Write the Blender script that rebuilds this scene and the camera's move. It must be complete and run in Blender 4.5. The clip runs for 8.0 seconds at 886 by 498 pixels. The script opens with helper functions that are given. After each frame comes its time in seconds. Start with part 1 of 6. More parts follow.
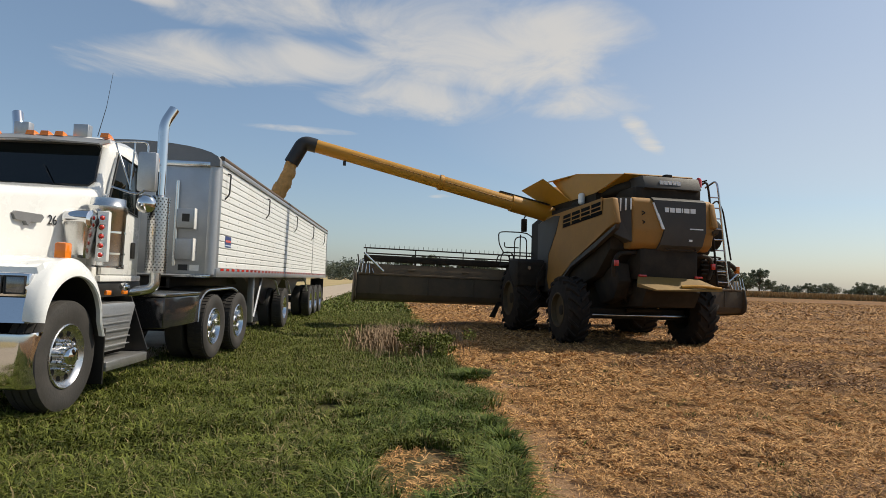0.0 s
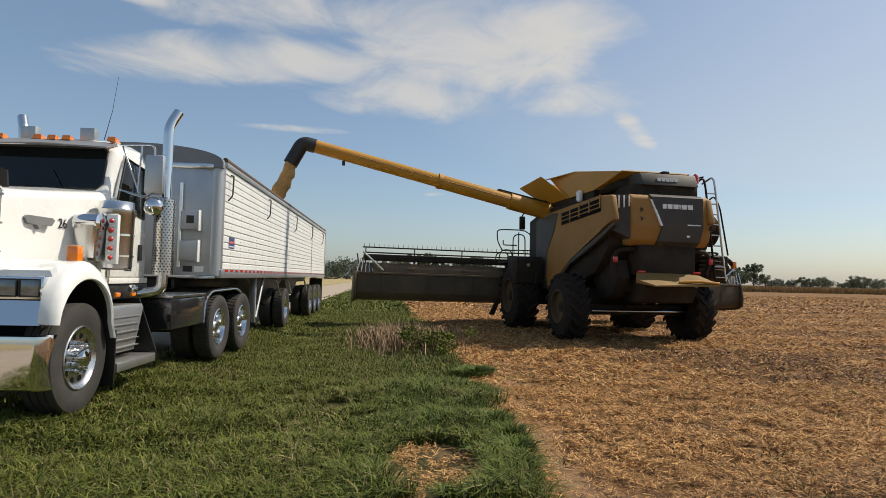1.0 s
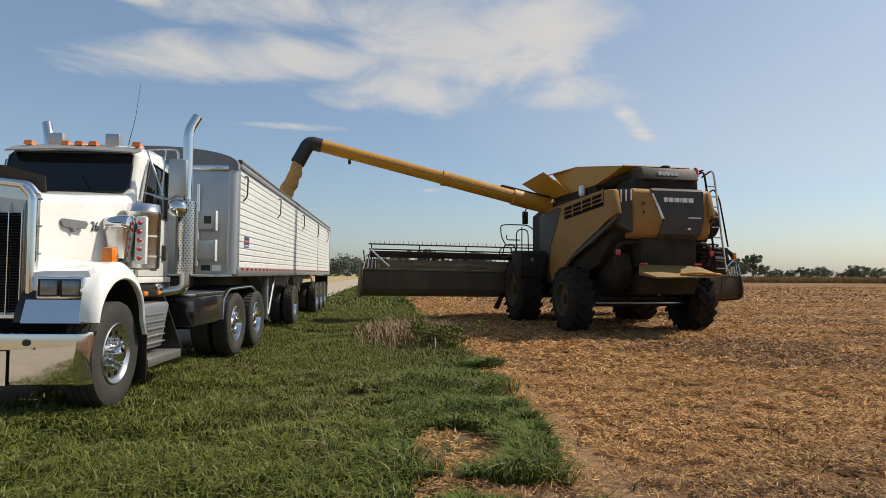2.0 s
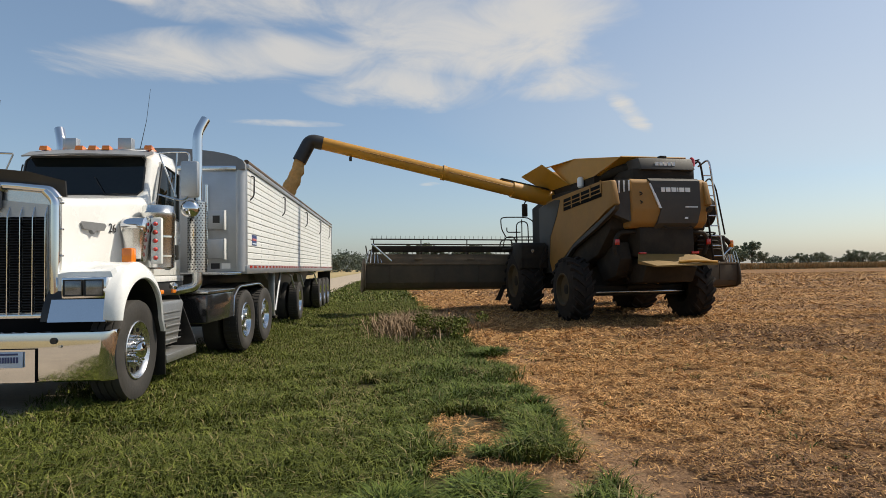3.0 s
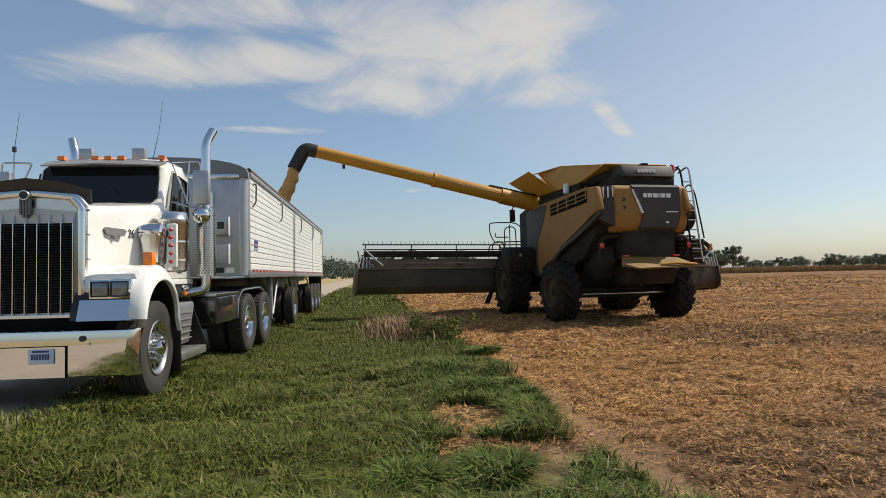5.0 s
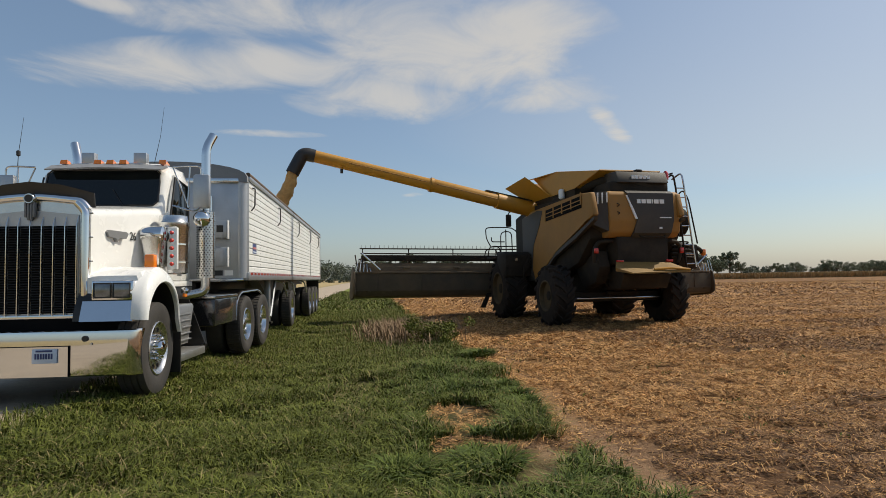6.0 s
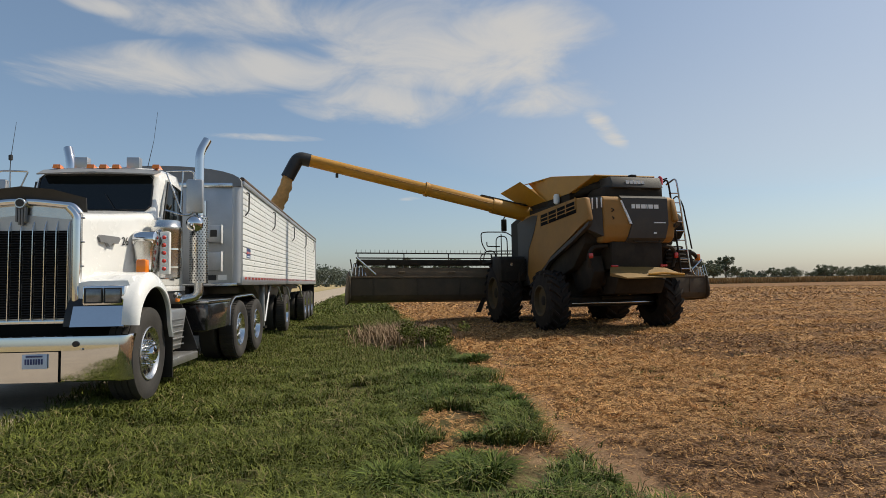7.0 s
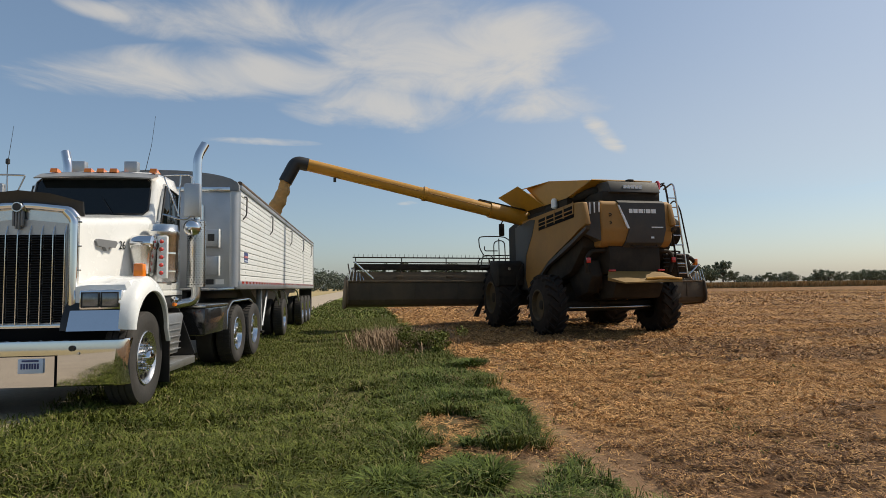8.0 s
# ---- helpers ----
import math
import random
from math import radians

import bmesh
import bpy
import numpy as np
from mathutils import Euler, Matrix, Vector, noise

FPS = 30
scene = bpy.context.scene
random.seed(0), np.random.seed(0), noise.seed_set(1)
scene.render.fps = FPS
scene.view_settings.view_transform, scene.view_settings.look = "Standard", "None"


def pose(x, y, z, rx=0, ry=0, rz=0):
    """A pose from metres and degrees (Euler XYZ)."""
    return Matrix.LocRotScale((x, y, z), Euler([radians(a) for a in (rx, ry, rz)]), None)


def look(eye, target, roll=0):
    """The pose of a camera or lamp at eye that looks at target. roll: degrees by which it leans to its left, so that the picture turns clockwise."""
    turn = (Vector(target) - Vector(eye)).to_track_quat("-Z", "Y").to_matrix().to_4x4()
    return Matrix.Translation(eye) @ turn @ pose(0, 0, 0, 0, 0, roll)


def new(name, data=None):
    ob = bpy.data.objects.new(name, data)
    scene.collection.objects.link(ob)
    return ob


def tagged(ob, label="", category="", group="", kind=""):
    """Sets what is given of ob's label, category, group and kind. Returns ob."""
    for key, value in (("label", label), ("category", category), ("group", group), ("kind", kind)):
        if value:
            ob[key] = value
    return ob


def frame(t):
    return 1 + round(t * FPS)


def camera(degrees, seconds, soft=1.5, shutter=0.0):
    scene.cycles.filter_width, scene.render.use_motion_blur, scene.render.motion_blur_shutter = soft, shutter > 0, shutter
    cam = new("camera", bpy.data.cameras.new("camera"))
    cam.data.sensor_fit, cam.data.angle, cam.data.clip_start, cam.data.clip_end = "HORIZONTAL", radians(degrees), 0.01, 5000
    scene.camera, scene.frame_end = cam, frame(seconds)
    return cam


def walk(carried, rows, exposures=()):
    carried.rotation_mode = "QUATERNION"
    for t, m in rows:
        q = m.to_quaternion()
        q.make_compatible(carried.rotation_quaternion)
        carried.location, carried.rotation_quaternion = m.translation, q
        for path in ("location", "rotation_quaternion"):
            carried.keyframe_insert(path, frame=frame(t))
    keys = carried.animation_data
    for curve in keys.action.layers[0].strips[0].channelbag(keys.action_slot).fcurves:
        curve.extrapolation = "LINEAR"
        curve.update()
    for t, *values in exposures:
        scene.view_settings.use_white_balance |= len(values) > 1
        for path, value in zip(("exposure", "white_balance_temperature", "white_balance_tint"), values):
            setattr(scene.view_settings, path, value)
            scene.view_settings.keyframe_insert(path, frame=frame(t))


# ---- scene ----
cam = camera(74.38, 8.0, soft=0.6)
PATH = [
    (0, (-0.050, -0.213, 1.539), (0.112, 1.778, 1.644), 1.98),
    (0.5, (-0.051, -0.230, 1.534), (0.122, 1.760, 1.640), 1.80),
    (1, (-0.171, -0.300, 1.539), (0.007, 1.689, 1.638), 1.32),
    (1.5, (-0.300, -0.428, 1.552), (-0.116, 1.561, 1.643), 0.99),
    (2, (-0.366, -0.577, 1.527), (-0.185, 1.413, 1.611), 0.44),
    (3.5, (-0.486, -0.924, 1.515), (-0.291, 1.065, 1.572), -1.30),
    (4, (-0.489, -1.055, 1.504), (-0.270, 0.932, 1.567), -1.33),
    (4.5, (-0.682, -1.167, 1.478), (-0.450, 0.818, 1.551), -1.34),
    (6, (-0.669, -1.448, 1.446), (-0.425, 0.534, 1.544), -0.95),
    (6.5, (-0.652, -1.458, 1.470), (-0.402, 0.524, 1.573), -0.88),
    (7, (-0.622, -1.458, 1.459), (-0.367, 0.523, 1.571), -0.88),
    (7.5, (-0.616, -1.443, 1.465), (-0.356, 0.537, 1.582), -0.84),
    (8, (-0.624, -1.458, 1.458), (-0.361, 0.521, 1.585), -0.85),
]
walk(cam, [(t, look(eye, target, roll)) for t, eye, target, roll in PATH],
     exposures=[(0, 0.08, 6950, 9), (4.5, 0.16, 6950, 9), (6, -0.03, 6950, 9), (8, -0.01, 6950, 9)])

# ---- sky, sun ----
SUN_TO = Vector((0.63, 0.15, 0.76)).normalized()
world = bpy.data.worlds.new("world")
scene.world = world
world.use_nodes = True
wn = world.node_tree
sky = wn.nodes.new("ShaderNodeTexSky")
sky.sky_type = "NISHITA"
sky.sun_disc = False
sky.sun_elevation = math.asin(SUN_TO.z)
sky.sun_rotation = math.atan2(SUN_TO.x, SUN_TO.y)
sky.air_density, sky.dust_density, sky.ozone_density = 1.0, 1.25, 2.6
haze = wn.nodes.new("ShaderNodeMix")
haze.data_type = "RGBA"
haze.inputs[0].default_value = 0.17
haze.inputs[7].default_value = (3.1, 4.9, 7.3, 1)
wn.links.new(sky.outputs[0], haze.inputs[6])
wn.links.new(haze.outputs[2], wn.nodes["Background"].inputs[0])
wn.nodes["Background"].inputs[1].default_value = 0.108
sun = new("sun", bpy.data.lights.new("sun", "SUN"))
sun.data.energy, sun.data.angle, sun.data.color = 4.3, radians(0.6), (1.0, 0.95, 0.86)
sun.matrix_world = look(SUN_TO * 60, (0, 0, 0))


# ---- materials ----
class NT:
    """Small wrapper round a node tree."""
    def __init__(self, mat):
        self.t = mat.node_tree
        self.b = self.t.nodes["Principled BSDF"]

    def n(self, kind, **kw):
        node = self.t.nodes.new("ShaderNode" + kind)
        for k, v in kw.items():
            node.inputs[k.replace("_", " ")].default_value = v
        return node

    def l(self, a, b):
        self.t.links.new(a, b)


def mat(name, col, rough=0.5, metal=0.0, var=0.15, scale=6.0, bump=0.0, bscale=60.0, dirt=None, dirt_amt=0.0, dirt_scale=2.5, coat=0.0, rand=0.0, spec=0.5):
    """Painted, metal or rubber surface: two scales of variation, fine relief, dirt in patches."""
    m = bpy.data.materials.new(name)
    m.use_nodes = True
    k = NT(m)
    co = k.n("TexCoord")
    n1 = k.n("TexNoise", Scale=scale, Detail=5.0)
    n2 = k.n("TexNoise", Scale=scale * 9, Detail=3.0)
    k.l(co.outputs["Object"], n1.inputs["Vector"])
    k.l(co.outputs["Object"], n2.inputs["Vector"])
    add = k.n("Math")
    add.operation = "ADD"
    k.l(n1.outputs[0], add.inputs[0])
    k.l(n2.outputs[0], add.inputs[1])
    r = k.n("MapRange")
    r.inputs[1].default_value, r.inputs[2].default_value = 0.6, 1.4
    r.inputs[3].default_value, r.inputs[4].default_value = 1 - var, 1 + var
    k.l(add.outputs[0], r.inputs[0])
    hv = k.n("HueSaturation")
    hv.inputs["Color"].default_value = (*col, 1)
    if rand:
        oi = k.n("ObjectInfo")
        rr = k.n("MapRange")
        rr.inputs[3].default_value, rr.inputs[4].default_value = 1 - rand, 1 + rand
        k.l(oi.outputs["Random"], rr.inputs[0])
        mm = k.n("Math")
        mm.operation = "MULTIPLY"
        k.l(r.outputs[0], mm.inputs[0])
        k.l(rr.outputs[0], mm.inputs[1])
        k.l(mm.outputs[0], hv.inputs["Value"])
    else:
        k.l(r.outputs[0], hv.inputs["Value"])
    out = hv.outputs[0]
    if dirt:
        n3 = k.n("TexNoise", Scale=dirt_scale, Detail=6.0, Roughness=0.65)
        k.l(co.outputs["Object"], n3.inputs["Vector"])
        rd = k.n("MapRange")
        rd.inputs[1].default_value, rd.inputs[2].default_value = 0.42, 0.7
        rd.inputs[3].default_value, rd.inputs[4].default_value = dirt_amt * 0.35, dirt_amt
        k.l(n3.outputs[0], rd.inputs[0])
        mx = k.n("Mix")
        mx.data_type = "RGBA"
        k.l(rd.outputs[0], mx.inputs[0])
        k.l(out, mx.inputs[6])
        mx.inputs[7].default_value = (*dirt, 1)
        out = mx.outputs[2]
        ra = k.n("MapRange")
        ra.inputs[3].default_value, ra.inputs[4].default_value = rough, min(1, rough + 0.4)
        k.l(rd.outputs[0], ra.inputs[0])
        k.l(ra.outputs[0], k.b.inputs["Roughness"])
    else:
        rr2 = k.n("MapRange")
        rr2.inputs[3].default_value, rr2.inputs[4].default_value = max(0.02, rough * 0.8), min(1, rough * 1.2)
        k.l(n1.outputs[0], rr2.inputs[0])
        k.l(rr2.outputs[0], k.b.inputs["Roughness"])
    k.l(out, k.b.inputs["Base Color"])
    k.b.inputs["Metallic"].default_value = metal
    k.b.inputs["Coat Weight"].default_value = coat
    k.b.inputs["Specular IOR Level"].default_value = spec
    k.b.inputs["Coat Roughness"].default_value = 0.08
    if bump:
        nb = k.n("TexNoise", Scale=bscale, Detail=4.0)
        k.l(co.outputs["Object"], nb.inputs["Vector"])
        bp = k.n("Bump", Strength=bump, Distance=0.01)
        k.l(nb.outputs[0], bp.inputs["Height"])
        k.l(bp.outputs[0], k.b.inputs["Normal"])
    return m


def glass_mat(name, col, rough=0.03):
    m = bpy.data.materials.new(name)
    m.use_nodes = True
    k = NT(m)
    k.b.inputs["Base Color"].default_value = (*col, 1)
    k.b.inputs["Roughness"].default_value = rough
    k.b.inputs["Transmission Weight"].default_value = 1.0
    k.b.inputs["IOR"].default_value = 1.45
    return m


DUST = (0.33, 0.25, 0.16)
M = {
    "white": mat("white_paint", (0.80, 0.79, 0.75), 0.25, var=0.03, coat=0.6, dirt=(0.55, 0.5, 0.42), dirt_amt=0.10),
    "trailer_white": mat("trailer_white_aluminium", (0.76, 0.76, 0.73), 0.35, var=0.05, dirt=(0.5, 0.46, 0.38), dirt_amt=0.22, dirt_scale=1.2, rand=0.03),
    "chrome": mat("chrome", (0.72, 0.72, 0.72), 0.07, 1.0, var=0.03),
    "steel": mat("brushed_stainless", (0.62, 0.62, 0.61), 0.22, 1.0, var=0.06, dirt=(0.4, 0.38, 0.34), dirt_amt=0.12),
    "alu": mat("aluminium_sheet", (0.50, 0.51, 0.52), 0.38, 0.85, var=0.08, dirt=(0.36, 0.34, 0.3), dirt_amt=0.25),
    "alu_pol": mat("polished_aluminium", (0.70, 0.70, 0.69), 0.16, 1.0, var=0.06),
    "tread": mat("tread_plate_aluminium", (0.48, 0.48, 0.47), 0.35, 0.9, var=0.12, bump=0.6, bscale=45, dirt=DUST, dirt_amt=0.3),
    "black": mat("black_paint", (0.012, 0.012, 0.012), 0.4, var=0.3, dirt=DUST, dirt_amt=0.06),
    "rubber": mat("tyre_rubber", (0.020, 0.019, 0.018), 0.75, var=0.25, bump=0.3, bscale=40, dirt=(0.16, 0.13, 0.1), dirt_amt=0.2, dirt_scale=4),
    # near-black for holes, screens and gaps, their shade put in the colour
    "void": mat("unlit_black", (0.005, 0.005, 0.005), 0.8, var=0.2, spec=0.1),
    "dirty_rubber": mat("field_tyre_rubber", (0.015, 0.013, 0.012), 0.85, var=0.3, bump=0.4, bscale=30, spec=0.2, dirt=(0.12, 0.085, 0.055), dirt_amt=0.24, dirt_scale=3),
    "amber": mat("amber_lens", (0.85, 0.22, 0.02), 0.15, var=0.06, coat=0.6),
    "red": mat("red_lens", (0.55, 0.03, 0.02), 0.2, var=0.08, coat=0.5),
    "grey_plastic": mat("grey_plastic", (0.18, 0.18, 0.18), 0.5, var=0.1),
    "letters": mat("dark_lettering", (0.02, 0.02, 0.022), 0.5, var=0.1),
    "tint": mat("tinted_glass", (0.004, 0.006, 0.006), 0.04, var=0.1),
    "yellow": mat("harvester_yellow", (0.50, 0.225, 0.010), 0.45, var=0.1, dirt=(0.32, 0.2, 0.09), dirt_amt=0.2, dirt_scale=1.6),
    "tan": mat("dusty_yellow_panel", (0.36, 0.165, 0.024), 0.6, var=0.1, dirt=(0.24, 0.155, 0.075), dirt_amt=0.42, dirt_scale=1.3),
    "anthracite": mat("dusty_grey_panel", (0.040, 0.036, 0.031), 0.6, var=0.12, dirt=(0.16, 0.12, 0.075), dirt_amt=0.24, dirt_scale=1.6),
    "dark": mat("dusty_black_metal", (0.014, 0.012, 0.010), 0.7, var=0.3, spec=0.2, dirt=(0.13, 0.095, 0.06), dirt_amt=0.32, dirt_scale=2.0),
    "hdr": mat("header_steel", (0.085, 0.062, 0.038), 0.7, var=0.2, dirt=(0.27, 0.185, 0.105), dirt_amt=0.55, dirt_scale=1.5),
    # dusty yellow darkened to carry the shade under the rear hood
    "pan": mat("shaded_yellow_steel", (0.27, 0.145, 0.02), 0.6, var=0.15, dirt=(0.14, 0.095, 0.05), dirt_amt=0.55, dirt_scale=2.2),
    # darker copy of the header steel: shade on back and ends is in the colour
    "hdr_shade": mat("shaded_header_steel", (0.046, 0.036, 0.023), 0.7, var=0.25, dirt=(0.20, 0.14, 0.08), dirt_amt=0.38, dirt_scale=1.1),
    "grain": mat("soybean_grain", (0.52, 0.30, 0.10), 0.75, var=0.25, scale=14, bump=1.0, bscale=90),
    "old_rim": mat("dirty_wheel_rim", (0.10, 0.062, 0.018), 0.7, var=0.2, dirt=(0.05, 0.04, 0.03), dirt_amt=0.6),
    "silver": mat("silver_lettering", (0.85, 0.84, 0.8), 0.4, var=0.05),
    "decal_blue": mat("blue_decal", (0.035, 0.05, 0.15), 0.5, var=0.2),
    "tarp": mat("grey_tarp", (0.21, 0.215, 0.22), 0.6, var=0.12, bump=0.2, bscale=12),
    "lamp_glass": mat("headlamp_glass", (0.16, 0.17, 0.18), 0.06, 0.5, var=0.5, scale=18, coat=0.8),
    "gloss_black": mat("glossy_black_tank", (0.06, 0.06, 0.064), 0.12, 0.7, var=0.2, coat=0.5, dirt=(0.2, 0.16, 0.11), dirt_amt=0.08),
    "plate": mat("plate_white", (0.55, 0.62, 0.72), 0.4, var=0.05),
}


# ---- mesh helpers ----
def smooth_edges(bm, angle=38):
    lim = radians(angle)
    for f in bm.faces:
        f.smooth = True
    for e in bm.edges:
        if len(e.link_faces) != 2 or e.calc_face_angle(0) > lim:
            e.smooth = False


def part(name, bm, material, parent=None, label="", angle=38):
    """Links a bmesh as one mesh object under a thing or a part."""
    bmesh.ops.recalc_face_normals(bm, faces=bm.faces)
    smooth_edges(bm, angle)
    me = bpy.data.meshes.new(name)
    bm.to_mesh(me)
    bm.free()
    me.materials.append(M[material] if isinstance(material, str) else material)
    ob = new(name, me)
    ob.parent = parent
    if label:
        tagged(ob, label)
    return ob


def thing(name, m, label, category, group="", kind=""):
    ob = new(name)
    ob.empty_display_size = 0.2
    ob.matrix_world = m
    return tagged(ob, label, category, group, kind)


def box(x0, x1, y0, y1, z0, z1, bev=0.0, seg=2, bm=None):
    bm = bm or bmesh.new()
    g = bmesh.ops.create_cube(bm, size=1)
    for v in g["verts"]:
        v.co = Vector((x0 + (v.co.x + .5) * (x1 - x0), y0 + (v.co.y + .5) * (y1 - y0), z0 + (v.co.z + .5) * (z1 - z0)))
    if bev:
        es = list({e for v in g["verts"] for e in v.link_edges})
        bmesh.ops.bevel(bm, geom=es, offset=bev, segments=seg, affect="EDGES", profile=0.5)
    return bm


def tube(pts, r, seg=10, bm=None, caps=True):
    """A tube along points; r is a number or one per point."""
    bm = bm or bmesh.new()
    pts = [Vector(p) for p in pts]
    rs = r if isinstance(r, (list, tuple)) else [r] * len(pts)
    rings = []
    prev = None
    for i, p in enumerate(pts):
        d = (pts[min(i + 1, len(pts) - 1)] - pts[max(i - 1, 0)]).normalized()
        if prev is None:
            u = d.orthogonal().normalized()
        else:
            u = (prev - d * prev.dot(d)).normalized()
        prev = u
        w = d.cross(u)
        rings.append([bm.verts.new(p + (u * math.cos(2 * math.pi * k / seg) + w * math.sin(2 * math.pi * k / seg)) * rs[i]) for k in range(seg)])
    for a, b in zip(rings, rings[1:]):
        for k in range(seg):
            bm.faces.new((a[k], a[(k + 1) % seg], b[(k + 1) % seg], b[k]))
    if caps:
        bm.faces.new(rings[0][::-1])
        bm.faces.new(rings[-1])
    return bm


def arc(pts, n=5):
    """Rounds the inner corners of a line of points."""
    pts = [Vector(p) for p in pts]
    out = [pts[0]]
    for a, b, c in zip(pts, pts[1:], pts[2:]):
        r = min((a - b).length, (c - b).length) * 0.45
        p, q = b + (a - b).normalized() * r, b + (c - b).normalized() * r
        for i in range(n + 1):
            t = i / n
            out.append(p * (1 - t) ** 2 + b * 2 * t * (1 - t) + q * t * t)
    return out + [pts[-1]]


def prism(poly, a, b, axis="x", bev=0.0, bm=None, seg=2):
    """A polygon of the two other axes, drawn out along axis from a to b."""
    bm = bm or bmesh.new()

    def at(p, d):
        return {"x": (d, p[0], p[1]), "y": (p[0], d, p[1]), "z": (p[0], p[1], d)}[axis]
    va = [bm.verts.new(at(p, a)) for p in poly]
    vb = [bm.verts.new(at(p, b)) for p in poly]
    n = len(poly)
    bm.faces.new(va)
    bm.faces.new(vb[::-1])
    for i in range(n):
        bm.faces.new((va[i], vb[i], vb[(i + 1) % n], va[(i + 1) % n]))
    if bev:
        bmesh.ops.bevel(bm, geom=list({e for v in va + vb for e in v.link_edges}), offset=bev, segments=seg, affect="EDGES", profile=0.5)
    return bm


def lathe(prof, centre, axis="x", seg=32, bm=None, close=False):
    """Turns a profile of (along, radius) round an axis through centre."""
    bm = bm or bmesh.new()
    c = Vector(centre)
    rings = []
    for d, r in prof:
        ring = []
        for k in range(seg):
            a = 2 * math.pi * k / seg
            u, w = math.cos(a) * r, math.sin(a) * r
            ring.append(bm.verts.new(c + Vector({"x": (d, u, w), "y": (u, d, w), "z": (u, w, d)}[axis])))
        rings.append(ring)
    pairs = list(zip(rings, rings[1:]))
    if close:
        pairs.append((rings[-1], rings[0]))
    for a, b in pairs:
        for k in range(seg):
            bm.faces.new((a[k], a[(k + 1) % seg], b[(k + 1) % seg], b[k]))
    if not close:
        bm.faces.new(rings[0][::-1])
        bm.faces.new(rings[-1])
    return bm


def skin(sections, bm=None, caps=True, closed=True):
    """Joins cross-sections (lists of points of equal length) into a skin."""
    bm = bm or bmesh.new()
    rings = [[bm.verts.new(p) for p in s] for s in sections]
    n = len(rings[0])
    for a, b in zip(rings, rings[1:]):
        for k in range(n if closed else n - 1):
            bm.faces.new((a[k], a[(k + 1) % n], b[(k + 1) % n], b[k]))
    if caps and closed:
        bm.faces.new(rings[0][::-1])
        bm.faces.new(rings[-1])
    return bm


def text_bm(body, size, m, depth=0.004):
    """Writing in the built-in font as a bmesh, placed by the matrix m."""
    cu = bpy.data.curves.new("writing", "FONT")
    cu.body, cu.size, cu.extrude = body, size, depth
    cu.align_x, cu.align_y = "CENTER", "CENTER"
    ob = bpy.data.objects.new("writing", cu)
    me = ob.to_mesh()
    bm = bmesh.new()
    bm.from_mesh(me)
    ob.to_mesh_clear()
    bpy.data.objects.remove(ob)
    bpy.data.curves.remove(cu)
    bm.transform(m)
    return bm


# ---- ground ----
def sstep(a, b, v):
    t = np.clip((np.asarray(v, float) - a) / (b - a), 0, 1)
    return t * t * (3 - 2 * t)


def edge_x(y):
    """The line along which the grass verge meets the field."""
    return np.interp(y, (2, 4, 6, 7.3, 9, 11.8, 20, 35, 70), (1.15, 1.05, 1.08, 1.17, 1.33, 1.15, 1.0, 0.6, 0.0))


def ground_z(x, y):
    x, y = np.asarray(x, float), np.asarray(y, float)
    road = 0.165 * sstep(-2.2, -3.5, x)
    field = 0.15 * sstep(6.5, 12.5, y) * sstep(0.2, 2.5, x)
    far = 0.15 * sstep(24, 45, y) * sstep(-3.5, -1.5, x)
    lump = 0.018 * np.sin(1.7 * x + 0.9 * y) * np.sin(1.1 * y - 0.6 * x + 1) * sstep(-3.2, -1.8, x)
    return np.maximum(np.maximum(road, field), far) + lump * sstep(60, 20, y)


def lines(lo, a, b, hi, step):
    mid = np.arange(a, b + 1e-6, step)
    up = b + (hi - b) * (np.linspace(0, 1, 40)[1:] ** 3.2)
    dn = a - (a - lo) * (np.linspace(0, 1, 40)[1:] ** 3.2)
    return np.concatenate([dn[::-1], mid, up])


def grid_mesh(name, xs, ys, zf):
    X, Y = np.meshgrid(xs, ys, indexing="ij")
    Z = zf(X, Y)
    co = np.stack([X, Y, Z], -1).reshape(-1, 3)
    n, m = len(xs), len(ys)
    i = np.arange((n - 1) * (m - 1))
    a = (i // (m - 1)) * m + i % (m - 1)
    faces = np.stack([a, a + m, a + m + 1, a + 1], -1)
    me = bpy.data.meshes.new(name)
    me.vertices.add(len(co))
    me.vertices.foreach_set("co", co.ravel())
    me.loops.add(faces.size)
    me.loops.foreach_set("vertex_index", faces.ravel())
    me.polygons.add(len(faces))
    me.polygons.foreach_set("loop_start", np.arange(0, faces.size, 4))
    me.polygons.foreach_set("use_smooth", np.ones(len(faces), bool))
    me.update()
    return me


